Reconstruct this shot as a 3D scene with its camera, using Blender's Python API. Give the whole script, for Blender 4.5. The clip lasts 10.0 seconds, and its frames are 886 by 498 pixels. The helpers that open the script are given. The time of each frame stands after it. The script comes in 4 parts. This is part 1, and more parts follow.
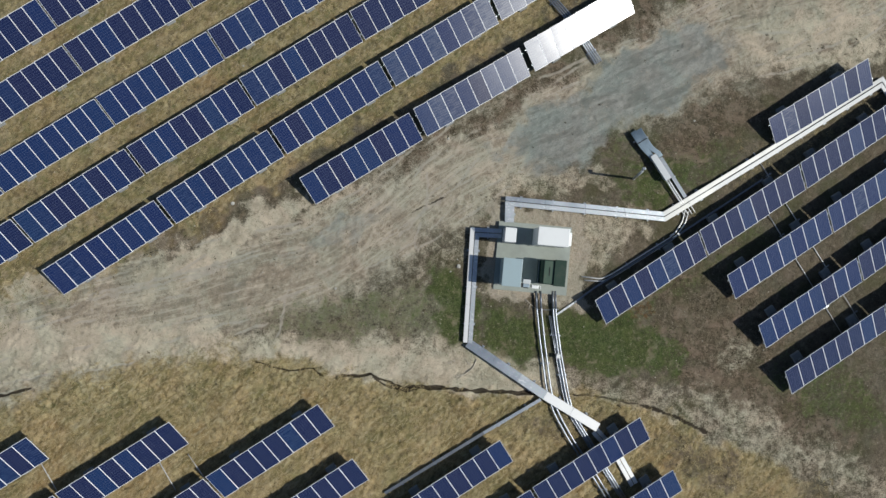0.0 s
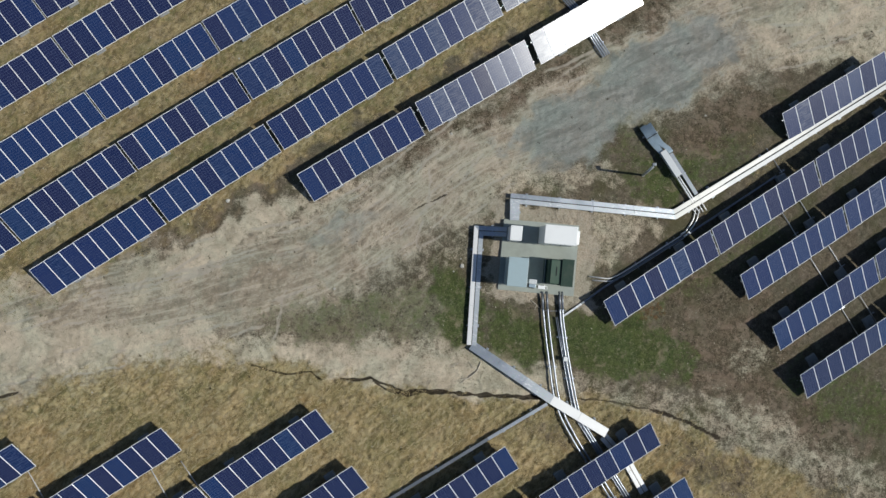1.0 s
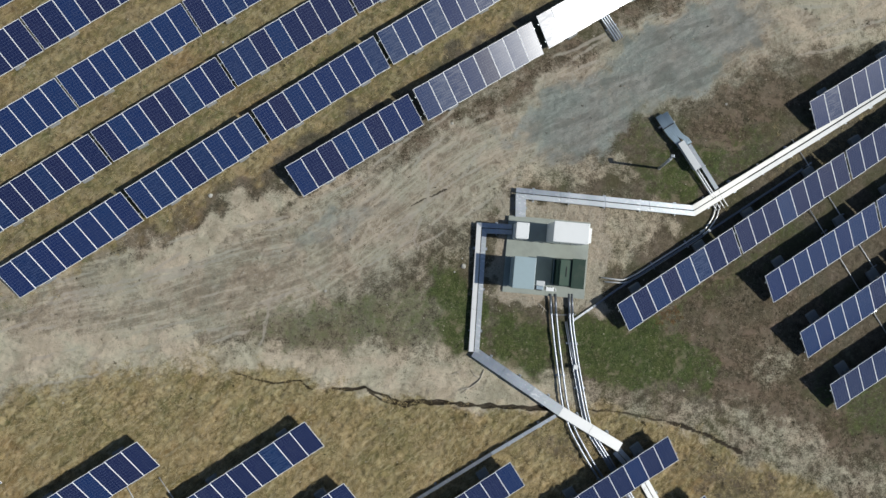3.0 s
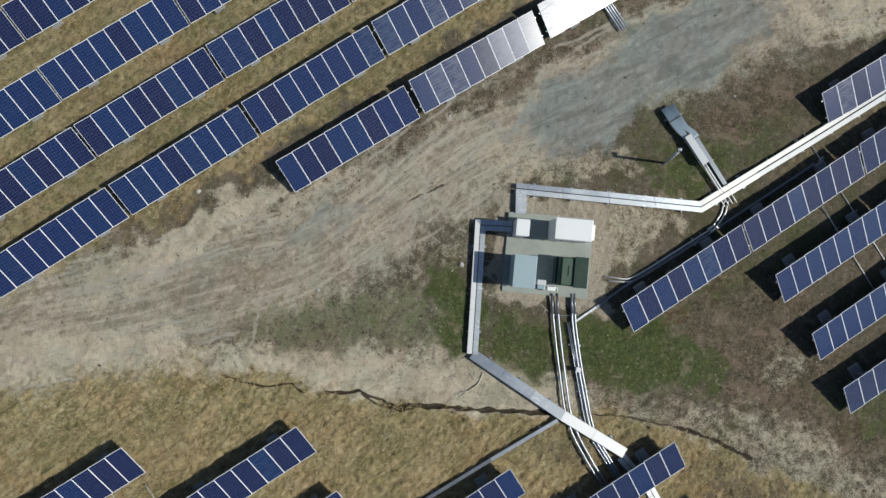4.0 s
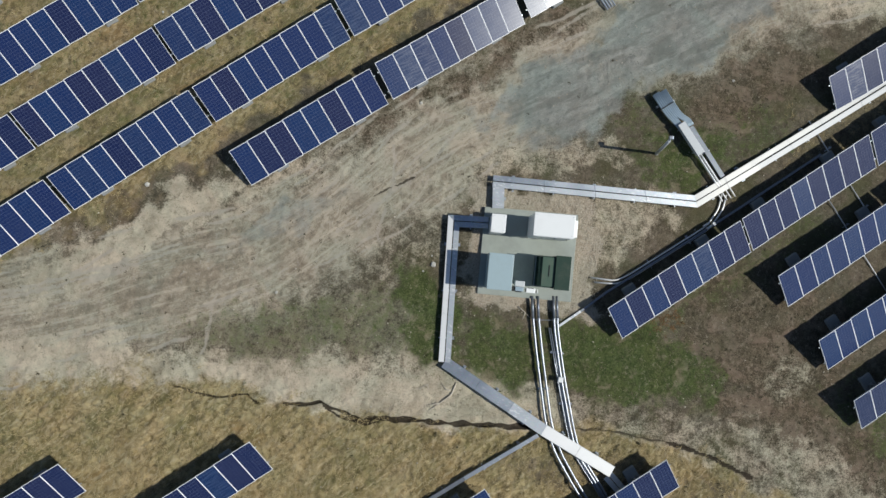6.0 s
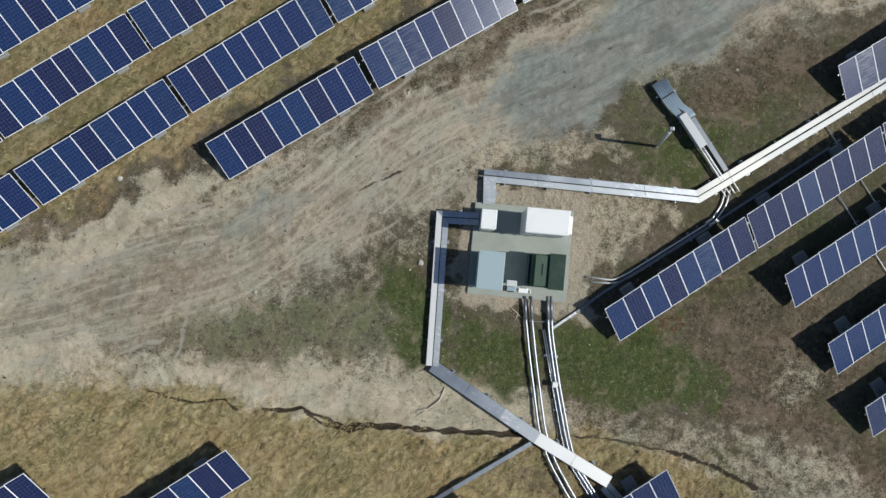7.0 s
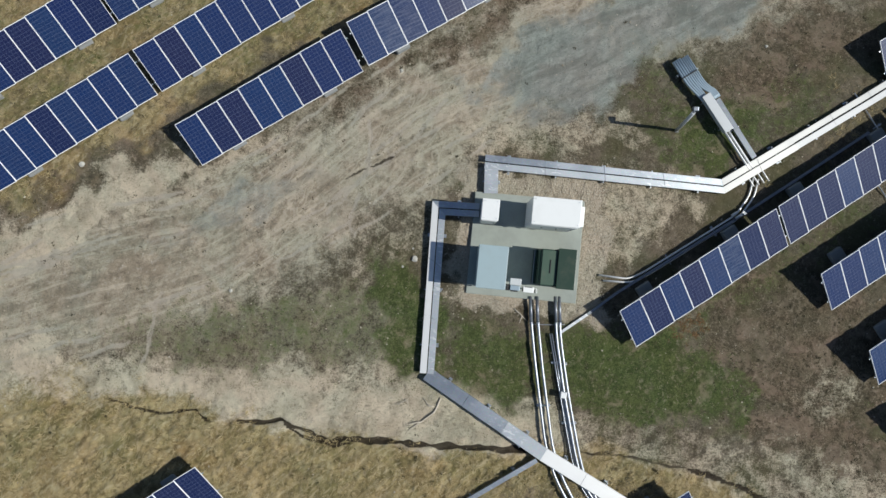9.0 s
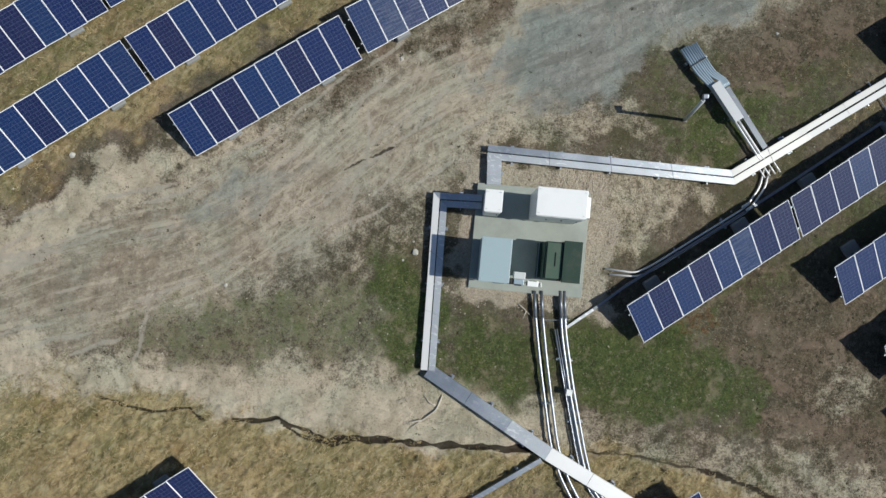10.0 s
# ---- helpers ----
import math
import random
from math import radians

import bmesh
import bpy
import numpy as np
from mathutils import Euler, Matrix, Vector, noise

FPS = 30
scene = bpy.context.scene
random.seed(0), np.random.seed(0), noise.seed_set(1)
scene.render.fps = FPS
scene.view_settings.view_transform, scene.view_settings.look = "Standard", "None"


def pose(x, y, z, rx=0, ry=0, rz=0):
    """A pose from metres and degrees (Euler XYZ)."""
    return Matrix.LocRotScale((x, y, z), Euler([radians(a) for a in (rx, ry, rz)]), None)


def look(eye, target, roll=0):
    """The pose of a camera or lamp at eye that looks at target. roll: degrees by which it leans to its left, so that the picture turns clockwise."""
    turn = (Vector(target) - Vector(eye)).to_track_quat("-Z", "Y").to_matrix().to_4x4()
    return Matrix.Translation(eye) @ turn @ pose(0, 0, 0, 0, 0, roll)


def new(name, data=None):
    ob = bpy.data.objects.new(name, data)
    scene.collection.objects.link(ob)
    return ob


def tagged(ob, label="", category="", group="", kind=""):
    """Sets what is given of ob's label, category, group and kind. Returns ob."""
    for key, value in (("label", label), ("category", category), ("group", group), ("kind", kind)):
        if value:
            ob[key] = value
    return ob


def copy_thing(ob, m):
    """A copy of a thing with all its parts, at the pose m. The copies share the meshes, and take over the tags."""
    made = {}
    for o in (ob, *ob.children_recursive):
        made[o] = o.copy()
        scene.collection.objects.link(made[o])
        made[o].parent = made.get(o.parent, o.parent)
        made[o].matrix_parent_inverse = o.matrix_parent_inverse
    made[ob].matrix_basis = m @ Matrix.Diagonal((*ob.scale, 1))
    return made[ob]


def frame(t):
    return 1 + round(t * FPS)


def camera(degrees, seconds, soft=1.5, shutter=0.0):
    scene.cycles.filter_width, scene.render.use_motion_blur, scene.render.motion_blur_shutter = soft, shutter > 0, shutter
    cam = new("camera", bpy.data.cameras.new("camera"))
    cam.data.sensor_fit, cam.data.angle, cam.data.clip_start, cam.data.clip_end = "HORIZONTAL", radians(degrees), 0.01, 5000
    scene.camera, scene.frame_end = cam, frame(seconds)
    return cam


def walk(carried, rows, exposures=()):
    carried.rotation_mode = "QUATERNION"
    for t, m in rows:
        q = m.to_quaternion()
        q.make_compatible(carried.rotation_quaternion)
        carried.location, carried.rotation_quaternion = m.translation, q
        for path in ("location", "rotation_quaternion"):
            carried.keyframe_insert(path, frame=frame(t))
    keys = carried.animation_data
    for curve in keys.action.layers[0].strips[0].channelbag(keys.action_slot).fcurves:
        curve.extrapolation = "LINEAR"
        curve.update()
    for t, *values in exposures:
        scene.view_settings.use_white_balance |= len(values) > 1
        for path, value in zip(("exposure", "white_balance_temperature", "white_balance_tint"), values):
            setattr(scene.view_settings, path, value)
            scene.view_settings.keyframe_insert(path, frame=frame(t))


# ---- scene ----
cam = camera(76.0, 10.0)
PATH = [
    (0, 0.034, -0.656, 36.780, 0.961, -0.039, 0.097),
    (0.5, -0.089, -0.750, 36.180, 1.140, -0.085, 0.126),
    (1, -0.192, -0.848, 35.495, 1.201, -0.122, 0.085),
    (1.5, -0.198, -0.945, 34.781, 1.251, -0.085, 0.122),
    (2, -0.189, -0.935, 34.124, 1.274, -0.096, 0.120),
    (2.5, -0.171, -0.841, 33.473, 1.200, -0.077, 0.115),
    (4, 0.099, -0.961, 31.574, 1.221, 0.120, 0.089),
    (4.5, 0.362, -1.007, 30.936, 1.222, 0.199, 0.097),
    (5, 0.799, -1.035, 30.287, 1.350, 0.334, 0.135),
    (5.5, 1.320, -1.078, 29.615, 1.435, 0.454, 0.149),
    (6, 1.873, -1.129, 28.882, 1.499, 0.616, 0.145),
    (7.5, 2.616, -1.294, 26.695, 1.650, 0.820, 0.224),
    (8, 2.644, -1.272, 26.017, 1.554, 0.882, 0.273),
    (8.5, 2.677, -1.321, 25.346, 1.608, 0.948, 0.350),
    (9, 2.736, -1.463, 24.645, 1.719, 1.006, 0.386),
    (9.5, 2.691, -1.672, 24.073, 1.842, 0.976, 0.346),
    (10, 2.669, -1.778, 23.899, 1.822, 1.024, 0.344),
]
walk(cam, [(t, pose(x, y, z, rx, ry, rz)) for t, x, y, z, rx, ry, rz in PATH], [(0, -0.25), (5, -0.21), (10, -0.08)])

# ---- light ----
SUN_UP, SUN_SIDE = 42.0, -5.0  # degrees above the horizon; turn from +x
way = Vector((math.cos(radians(SUN_UP)) * math.cos(radians(SUN_SIDE)), math.cos(radians(SUN_UP)) * math.sin(radians(SUN_SIDE)), math.sin(radians(SUN_UP))))
world = bpy.data.worlds.new("sky")
scene.world = world
world.use_nodes = True
sky = world.node_tree.nodes.new("ShaderNodeTexSky")
sky.sky_type, sky.sun_disc = "NISHITA", False
sky.sun_elevation, sky.sun_rotation = radians(SUN_UP), radians(90 - SUN_SIDE)
sky.dust_density, sky.air_density, sky.ozone_density = 0.4, 1.0, 2.0
background = world.node_tree.nodes["Background"]
world.node_tree.links.new(sky.outputs[0], background.inputs[0])
background.inputs[1].default_value = 0.072
lamp = bpy.data.lights.new("sun", "SUN")
lamp.energy, lamp.angle, lamp.color = 4.45, radians(0.53), (1.0, 0.995, 0.93)
sun = new("sun", lamp)
sun.matrix_world = look(way * 60, (0, 0, 0))


# ---- materials ----
def nodes_of(name):
    m = bpy.data.materials.new(name)
    m.use_nodes = True
    return m, m.node_tree.nodes, m.node_tree.links, m.node_tree.nodes["Principled BSDF"]


class Net:
    """A short way to write node trees."""

    def __init__(self, name):
        self.mat, self.n, self.l, self.out = nodes_of(name)

    def put(self, sock, v):
        if isinstance(v, bpy.types.NodeSocket):
            self.l.new(v, sock)
        elif isinstance(v, (tuple, list)) and len(v) == 3 and sock.type == "RGBA":
            sock.default_value = (*v, 1)
        else:
            sock.default_value = v

    def math(self, op, a, b=0.0, c=0.0):
        k = self.n.new("ShaderNodeMath")
        k.operation = op
        for s, v in zip(k.inputs, (a, b, c)):
            self.put(s, v)
        return k.outputs[0]

    def mix(self, f, a, b, blend="MIX"):
        k = self.n.new("ShaderNodeMix")
        k.data_type, k.blend_type = "RGBA", blend
        self.put(k.inputs[0], f), self.put(k.inputs[6], a), self.put(k.inputs[7], b)
        return k.outputs[2]

    def step(self, v, lo, hi):
        k = self.n.new("ShaderNodeMapRange")
        k.interpolation_type = "SMOOTHSTEP"
        self.put(k.inputs[0], v), self.put(k.inputs[1], lo), self.put(k.inputs[2], hi)
        return k.outputs[0]

    def coords(self, kind="Object", scale=(1, 1, 1), turn=0.0):
        c, m = self.n.new("ShaderNodeTexCoord"), self.n.new("ShaderNodeMapping")
        m.inputs["Scale"].default_value, m.inputs["Rotation"].default_value = scale, (0, 0, radians(turn))
        self.l.new(c.outputs[kind], m.inputs[0])
        return m.outputs[0]

    def streaks(self, long, wide, turn):
        """Coordinates stretched along a heading."""
        c, m = self.n.new("ShaderNodeTexCoord"), self.n.new("ShaderNodeMapping")
        m.vector_type = "TEXTURE"
        m.inputs["Scale"].default_value, m.inputs["Rotation"].default_value = (long, wide, 1), (0, 0, radians(turn))
        self.l.new(c.outputs["Object"], m.inputs[0])
        return m.outputs[0]

    def noise(self, at, scale, detail=4.0, rough=0.55, warp=0.0):
        k = self.n.new("ShaderNodeTexNoise")
        self.put(k.inputs["Vector"], at)
        k.inputs["Scale"].default_value, k.inputs["Detail"].default_value = scale, detail
        k.inputs["Roughness"].default_value, k.inputs["Distortion"].default_value = rough, warp
        return k.outputs[0]

    def cells(self, at, scale, what="Distance", feature="F1"):
        k = self.n.new("ShaderNodeTexVoronoi")
        k.feature = feature
        self.put(k.inputs["Vector"], at)
        k.inputs["Scale"].default_value = scale
        return k.outputs[what]

    def attr(self, name):
        k = self.n.new("ShaderNodeAttribute")
        k.attribute_name = name
        return k.outputs["Fac"]

    def chance(self):
        return self.n.new("ShaderNodeObjectInfo").outputs["Random"]

    def island(self):
        return self.n.new("ShaderNodeNewGeometry").outputs["Random Per Island"]

    def bump(self, height, strength=0.3, far=0.02):
        k = self.n.new("ShaderNodeBump")
        k.inputs["Strength"].default_value, k.inputs["Distance"].default_value = strength, far
        self.put(k.inputs["Height"], height)
        self.l.new(k.outputs[0], self.out.inputs["Normal"])

    def end(self, color=None, rough=None, metal=None, gloss=None):
        for key, v in (("Base Color", color), ("Roughness", rough), ("Metallic", metal), ("Specular IOR Level", gloss)):
            if v is not None:
                self.put(self.out.inputs[key], v)
        return self.mat


def painted(name, color, rough=0.45, metal=0.0, dirt=0.12, grain=6.0, dirt_color=(0.2, 0.17, 0.12)):
    """Paint or metal with faint stains at two scales."""
    k = Net(name)
    at = k.coords()
    broad, fine = k.noise(at, grain * 0.3, 5, 0.6), k.noise(at, grain * 6, 3)
    stain = k.math("MULTIPLY", k.step(broad, 0.45, 0.8), dirt * 2)
    c = k.mix(stain, color, dirt_color)
    c = k.mix(k.math("MULTIPLY", fine, dirt), c, tuple(v * 0.6 for v in color))
    k.bump(fine, 0.08, 0.004)
    return k.end(c, k.math("ADD", rough - 0.08, k.math("MULTIPLY", broad, 0.16)), metal)


def galvanised(name, dull, clean, patchy, metal=0.85):
    """Zinc-coated sheet: spangle, dull and clean areas, and pale patches of oxide."""
    k = Net(name)
    at = k.coords()
    spangle = k.cells(at, 40, "Color")
    broad, blot = k.noise(at, 1.1, 5, 0.6), k.noise(k.streaks(1.3, 0.6, -20), 4.5, 4, 0.6, 0.3)
    c = k.mix(broad, dull, clean)
    c = k.mix(0.12, c, spangle, "OVERLAY")
    c = k.mix(k.math("MULTIPLY", k.math("MULTIPLY", k.step(blot, 0.56, 0.61), k.step(k.noise(at, 0.5, 2), 0.44, 0.56)), patchy), c, (0.78, 0.79, 0.80))
    k.bump(k.noise(at, 30, 2), 0.05, 0.003)
    return k.end(c, k.math("ADD", 0.34, k.math("MULTIPLY", broad, 0.16)), metal)


def concrete(name, color):
    k = Net(name)
    at = k.coords()
    broad, fine, pits = k.noise(at, 0.9, 6, 0.65), k.noise(at, 40, 4), k.cells(at, 55)
    c = k.mix(k.step(broad, 0.35, 0.75), color, tuple(v * 0.8 for v in color))
    c = k.mix(k.math("MULTIPLY", fine, 0.25), c, tuple(v * 0.55 for v in color))
    c = k.mix(k.math("MULTIPLY", k.step(k.noise(at, 2.7, 6, 0.7, 0.6), 0.58, 0.72), 0.25), c, (0.25, 0.19, 0.12))
    k.bump(k.math("ADD", fine, k.math("MULTIPLY", pits, 0.4)), 0.25, 0.01)
    return k.end(c, 0.85)


def cell_glass(name, one, two, gloss, wavy=0.0):
    """Silicon cells, six by twelve, behind glass: the printed grid lies under the pane. wavy: rolled glass with dull streaks."""
    k = Net(name)
    uv = k.n.new("ShaderNodeUVMap")
    split = k.n.new("ShaderNodeSeparateXYZ")
    k.l.new(uv.outputs[0], split.inputs[0])
    u, v = split.outputs[0], split.outputs[1]
    fu, fv = k.math("FRACT", u), k.math("FRACT", v)

    def edge(f, w):
        return k.math("LESS_THAN", k.math("MINIMUM", f, k.math("SUBTRACT", 1.0, f)), w)

    gap = k.math("MAXIMUM", edge(fu, 0.028), edge(fv, 0.028))
    bus = k.math("LESS_THAN", k.math("ABSOLUTE", k.math("SUBTRACT", k.math("ABSOLUTE", k.math("SUBTRACT", fu, 0.5)), 0.18)), 0.012)
    inside = k.math("MULTIPLY", k.math("LESS_THAN", k.math("ABSOLUTE", k.math("SUBTRACT", u, 3.0)), 3.0), k.math("LESS_THAN", k.math("ABSOLUTE", k.math("SUBTRACT", v, 6.0)), 6.0))
    whole = k.n.new("ShaderNodeVectorMath")
    whole.operation = "FLOOR"
    k.l.new(uv.outputs[0], whole.inputs[0])
    shade = k.n.new("ShaderNodeTexWhiteNoise")
    k.l.new(whole.outputs[0], shade.inputs[0])
    cell = k.mix(k.chance(), one, two)
    cell = k.mix(k.math("MULTIPLY", shade.outputs[0], 0.3), cell, (0.014, 0.024, 0.076))
    grid = k.mix(k.math("MULTIPLY", bus, 0.20), cell, (0.30, 0.33, 0.40))
    grid = k.mix(k.math("MULTIPLY", gap, 0.32), grid, (0.26, 0.30, 0.42))
    c = k.mix(inside, (0.66, 0.68, 0.72), grid)
    dust = k.noise(k.coords("Object", (9.0, 1.3, 1.0)), 1.6, 5, 0.65)
    c = k.mix(k.math("MULTIPLY", k.step(dust, 0.5, 0.85), 0.04), c, (0.42, 0.38, 0.30))
    lines = k.noise(k.coords("Object", (0.9, 9.0, 1.0)), 1.3, 4, 0.6, 0.5)
    sheen = k.math("ADD", gloss, k.math("MULTIPLY", k.math("SUBTRACT", k.chance(), 0.5), 0.03))
    k.put(k.out.inputs["Coat Weight"], 1.0)
    k.put(k.out.inputs["Coat Roughness"], k.math("ADD", sheen, k.math("MULTIPLY", k.step(lines, 0.42, 0.60), 0.02 + 0.07 * wavy)))
    k.bump(k.math("ADD", k.noise(k.coords(), 2.2, 2), k.math("MULTIPLY", lines, wavy)), 0.03 + 0.10 * wavy, 0.01)
    return k.end(c, 0.6, 0.0, 0.05)


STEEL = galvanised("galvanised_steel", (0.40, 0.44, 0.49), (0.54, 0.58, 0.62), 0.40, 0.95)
# Serves dull grey fittings and tray stretches darkened to imitate panel shade.
DULL_SHADED = galvanised("dull_and_shaded_zinc", (0.17, 0.19, 0.22), (0.25, 0.27, 0.30), 0.1, 0.6)
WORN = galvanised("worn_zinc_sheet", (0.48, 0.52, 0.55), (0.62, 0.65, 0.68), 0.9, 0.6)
ALU = painted("anodised_aluminium", (0.90, 0.915, 0.94), 0.45, 0.0, 0.02, 8)
CELLS = cell_glass("blue_solar_cells", (0.006, 0.018, 0.085), (0.004, 0.025, 0.098), 0.21)
NAVY_CELLS = cell_glass("navy_solar_cells", (0.005, 0.013, 0.062), (0.009, 0.013, 0.057), 0.19)
WAVY_CELLS = cell_glass("streaked_solar_cells", (0.006, 0.022, 0.086), (0.005, 0.028, 0.096), 0.23, 1.0)
BALLAST = concrete("ballast_concrete", (0.30, 0.31, 0.31))
PAD = concrete("pad_concrete", (0.36, 0.39, 0.35))
WHITE = painted("white_enamel", (0.86, 0.87, 0.86), 0.35, 0.0, 0.04)
PALE = painted("pale_grey_blue_paint", (0.36, 0.46, 0.49), 0.4, 0.0, 0.06)
GREEN = painted("dark_green_paint", (0.018, 0.045, 0.030), 0.4, 0.0, 0.1)
GREEN_LID = painted("weathered_green_paint", (0.055, 0.10, 0.070), 0.5, 0.0, 0.15)
PIPE = painted("grey_conduit", (0.35, 0.38, 0.43), 0.34, 0.5, 0.08, 9)
BLUE_PIPE = painted("bluish_conduit", (0.36, 0.45, 0.52), 0.35, 0.2, 0.1, 9)
BLACK = painted("black_rubber", (0.015, 0.015, 0.017), 0.6, 0.0, 0.1)
GREY_BOX = painted("light_grey_enamel", (0.58, 0.60, 0.61), 0.45, 0.1, 0.08)


# ---- mesh helpers ----
def ground_at(x, y):
    """The bare lie of the land: a gentle crown that falls to the east and the north."""
    a, b = np.clip(x, -48, 48), np.clip(y, -40, 40)
    return -0.0355 * a - 0.0329 * b - 0.000616 * (a * a + b * b)


def mesh_of(name, bm, *mats):
    me = bpy.data.meshes.new(name)
    bm.to_mesh(me)
    bm.free()
    for m in mats:
        me.materials.append(m)
    return me


def part(name, bm, mat, parent=None, label="", m=None):
    ob = new(name, bm if isinstance(bm, bpy.types.Mesh) else mesh_of(name, bm, mat))
    ob.parent = parent
    if m is not None:
        ob.matrix_local = m
    return tagged(ob, label)


def thing(name, label, category, group="", at=None, kind=""):
    ob = tagged(new(name), label, category, group, kind)
    ob.empty_display_size = 0.1
    if at is not None:
        ob.matrix_world = at
    return ob


def box(size, at=(0, 0, 0), bevel=0.0, turn=None, bm=None):
    """A box with bevelled edges; at is the middle of its base."""
    bm = bm or bmesh.new()
    m = Matrix.Translation((at[0], at[1], at[2] + size[2] / 2)) @ (turn or Matrix()) @ Matrix.Diagonal((*size, 1))
    made = bmesh.ops.create_cube(bm, size=1, matrix=m)["verts"]
    if bevel:
        edges = list({e for v in made for e in v.link_edges})
        bmesh.ops.bevel(bm, geom=edges, offset=bevel, segments=2, affect="EDGES", profile=0.6)
    return bm


def rounded(points, radius=0.25, steps=5):
    """A run of points with its corners rounded off."""
    pts = [Vector(p) for p in points]
    out = [pts[0]]
    for a, b, c in zip(pts, pts[1:], pts[2:]):
        r = min(radius, (b - a).length * 0.45, (c - b).length * 0.45)
        p, q = b + (a - b).normalized() * r, b + (c - b).normalized() * r
        out += [p.lerp(b, s / steps).lerp(b.lerp(q, s / steps), s / steps) for s in range(steps + 1)]
    return out + [pts[-1]]


def tube(points, radius, sides=8, bm=None, radii=None):
    """A pipe along the points."""
    bm = bm or bmesh.new()
    pts = [Vector(p) for p in points]
    rings = []
    for i, p in enumerate(pts):
        d = (pts[min(i + 1, len(pts) - 1)] - pts[max(i - 1, 0)]).normalized()
        u = d.cross(Vector((0, 0, 1)))
        u = (u if u.length > 0.05 else d.cross(Vector((0, 1, 0)))).normalized()
        w = u.cross(d)
        r = radii[i] if radii else radius
        rings.append([bm.verts.new(p + r * (math.cos(2 * math.pi * s / sides) * u + math.sin(2 * math.pi * s / sides) * w)) for s in range(sides)])
    for a, b in zip(rings, rings[1:]):
        for s in range(sides):
            bm.faces.new((a[s], a[(s + 1) % sides], b[(s + 1) % sides], b[s])).smooth = True
    bm.faces.new(rings[0][::-1]), bm.faces.new(rings[-1])
    bmesh.ops.recalc_face_normals(bm, faces=bm.faces)
    return bm


def on_ground(points, up):
    return [Vector((x, y, float(ground_at(x, y)) + up)) for x, y in points]


# ---- ground ----
def spaced(lo, hi, step, far):
    mid = np.arange(lo, hi + step / 2, step)
    ring = np.geomspace(step * 2, far, 34)
    return np.concatenate([lo - ring[::-1], mid, hi + ring])


def near_line(x, y, pts):
    """Distance from each place to a run of points, and how far along it lies (0 to 1)."""
    best, along = np.full(x.shape, 1e9), np.zeros(x.shape)
    n = len(pts) - 1
    for i, ((ax, ay), (bx, by)) in enumerate(zip(pts, pts[1:])):
        dx, dy = bx - ax, by - ay
        s = np.clip(((x - ax) * dx + (y - ay) * dy) / (dx * dx + dy * dy), 0, 1)
        d = np.hypot(x - ax - s * dx, y - ay - s * dy)
        along = np.where(d < best, (i + s) / n, along)
        best = np.minimum(best, d)
    return best, along


def ramp_down(v, lo, hi):
    s = np.clip((v - lo) / (hi - lo), 0, 1)
    return 1 - s * s * (3 - 2 * s)


def waves(x, y, seed, size, layers=4):
    """Smooth value noise from sums of turned sines, between about -1 and 1."""
    rng = np.random.RandomState(seed)
    out, weight = np.zeros(x.shape), 0.0
    for k in range(layers):
        f, w = 2 * math.pi / size * 1.9**k, 0.6**k
        for _ in range(4):
            a, p, q = rng.uniform(0, 6.28, 3)
            out += w * np.sin(f * (x * np.cos(a) + y * np.sin(a)) + p + 1.3 * np.sin(f * 0.6 * (y * np.cos(a) - x * np.sin(a)) + q))
        weight += w * 2.0
    return out / weight


def blob(x, y, cx, cy, rx, ry, turn=0.0):
    """1 in the middle of an oval, 0 well outside it."""
    c, s = math.cos(radians(turn)), math.sin(radians(turn))
    u, v = ((x - cx) * c + (y - cy) * s) / rx, ((y - cy) * c - (x - cx) * s) / ry
    return ramp_down(np.hypot(u, v), 0.55, 1.35)


ROAD = [(-70, -16), (-28, -6.4), (-17, -3.4), (-8, -0.6), (-2, 3.2), (3, 6.6), (9, 9.6), (17, 13.5), (24, 16), (60, 30)]
GULLIES = [  # run, half width, depth, how dark its bed is
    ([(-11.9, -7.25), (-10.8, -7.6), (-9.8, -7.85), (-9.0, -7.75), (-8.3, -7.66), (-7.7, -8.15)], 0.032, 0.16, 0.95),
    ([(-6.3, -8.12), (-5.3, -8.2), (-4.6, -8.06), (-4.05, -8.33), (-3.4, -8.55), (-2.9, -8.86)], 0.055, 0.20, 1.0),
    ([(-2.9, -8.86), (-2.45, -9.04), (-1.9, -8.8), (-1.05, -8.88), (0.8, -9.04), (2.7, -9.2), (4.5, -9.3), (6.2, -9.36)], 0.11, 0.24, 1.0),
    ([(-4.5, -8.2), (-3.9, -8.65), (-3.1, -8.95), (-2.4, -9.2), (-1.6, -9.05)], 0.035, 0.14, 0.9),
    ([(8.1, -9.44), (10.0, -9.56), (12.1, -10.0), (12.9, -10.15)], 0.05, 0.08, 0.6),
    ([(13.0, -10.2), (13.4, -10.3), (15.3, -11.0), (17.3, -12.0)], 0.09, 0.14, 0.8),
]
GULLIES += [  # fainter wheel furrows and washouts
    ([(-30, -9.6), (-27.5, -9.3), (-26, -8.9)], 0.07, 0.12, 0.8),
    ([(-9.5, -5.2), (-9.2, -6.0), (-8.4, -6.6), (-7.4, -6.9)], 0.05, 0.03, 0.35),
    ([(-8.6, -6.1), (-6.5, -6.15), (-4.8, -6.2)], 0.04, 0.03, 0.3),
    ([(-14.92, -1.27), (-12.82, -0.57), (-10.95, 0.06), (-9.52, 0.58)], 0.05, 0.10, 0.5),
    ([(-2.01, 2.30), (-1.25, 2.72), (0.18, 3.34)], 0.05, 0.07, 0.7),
]
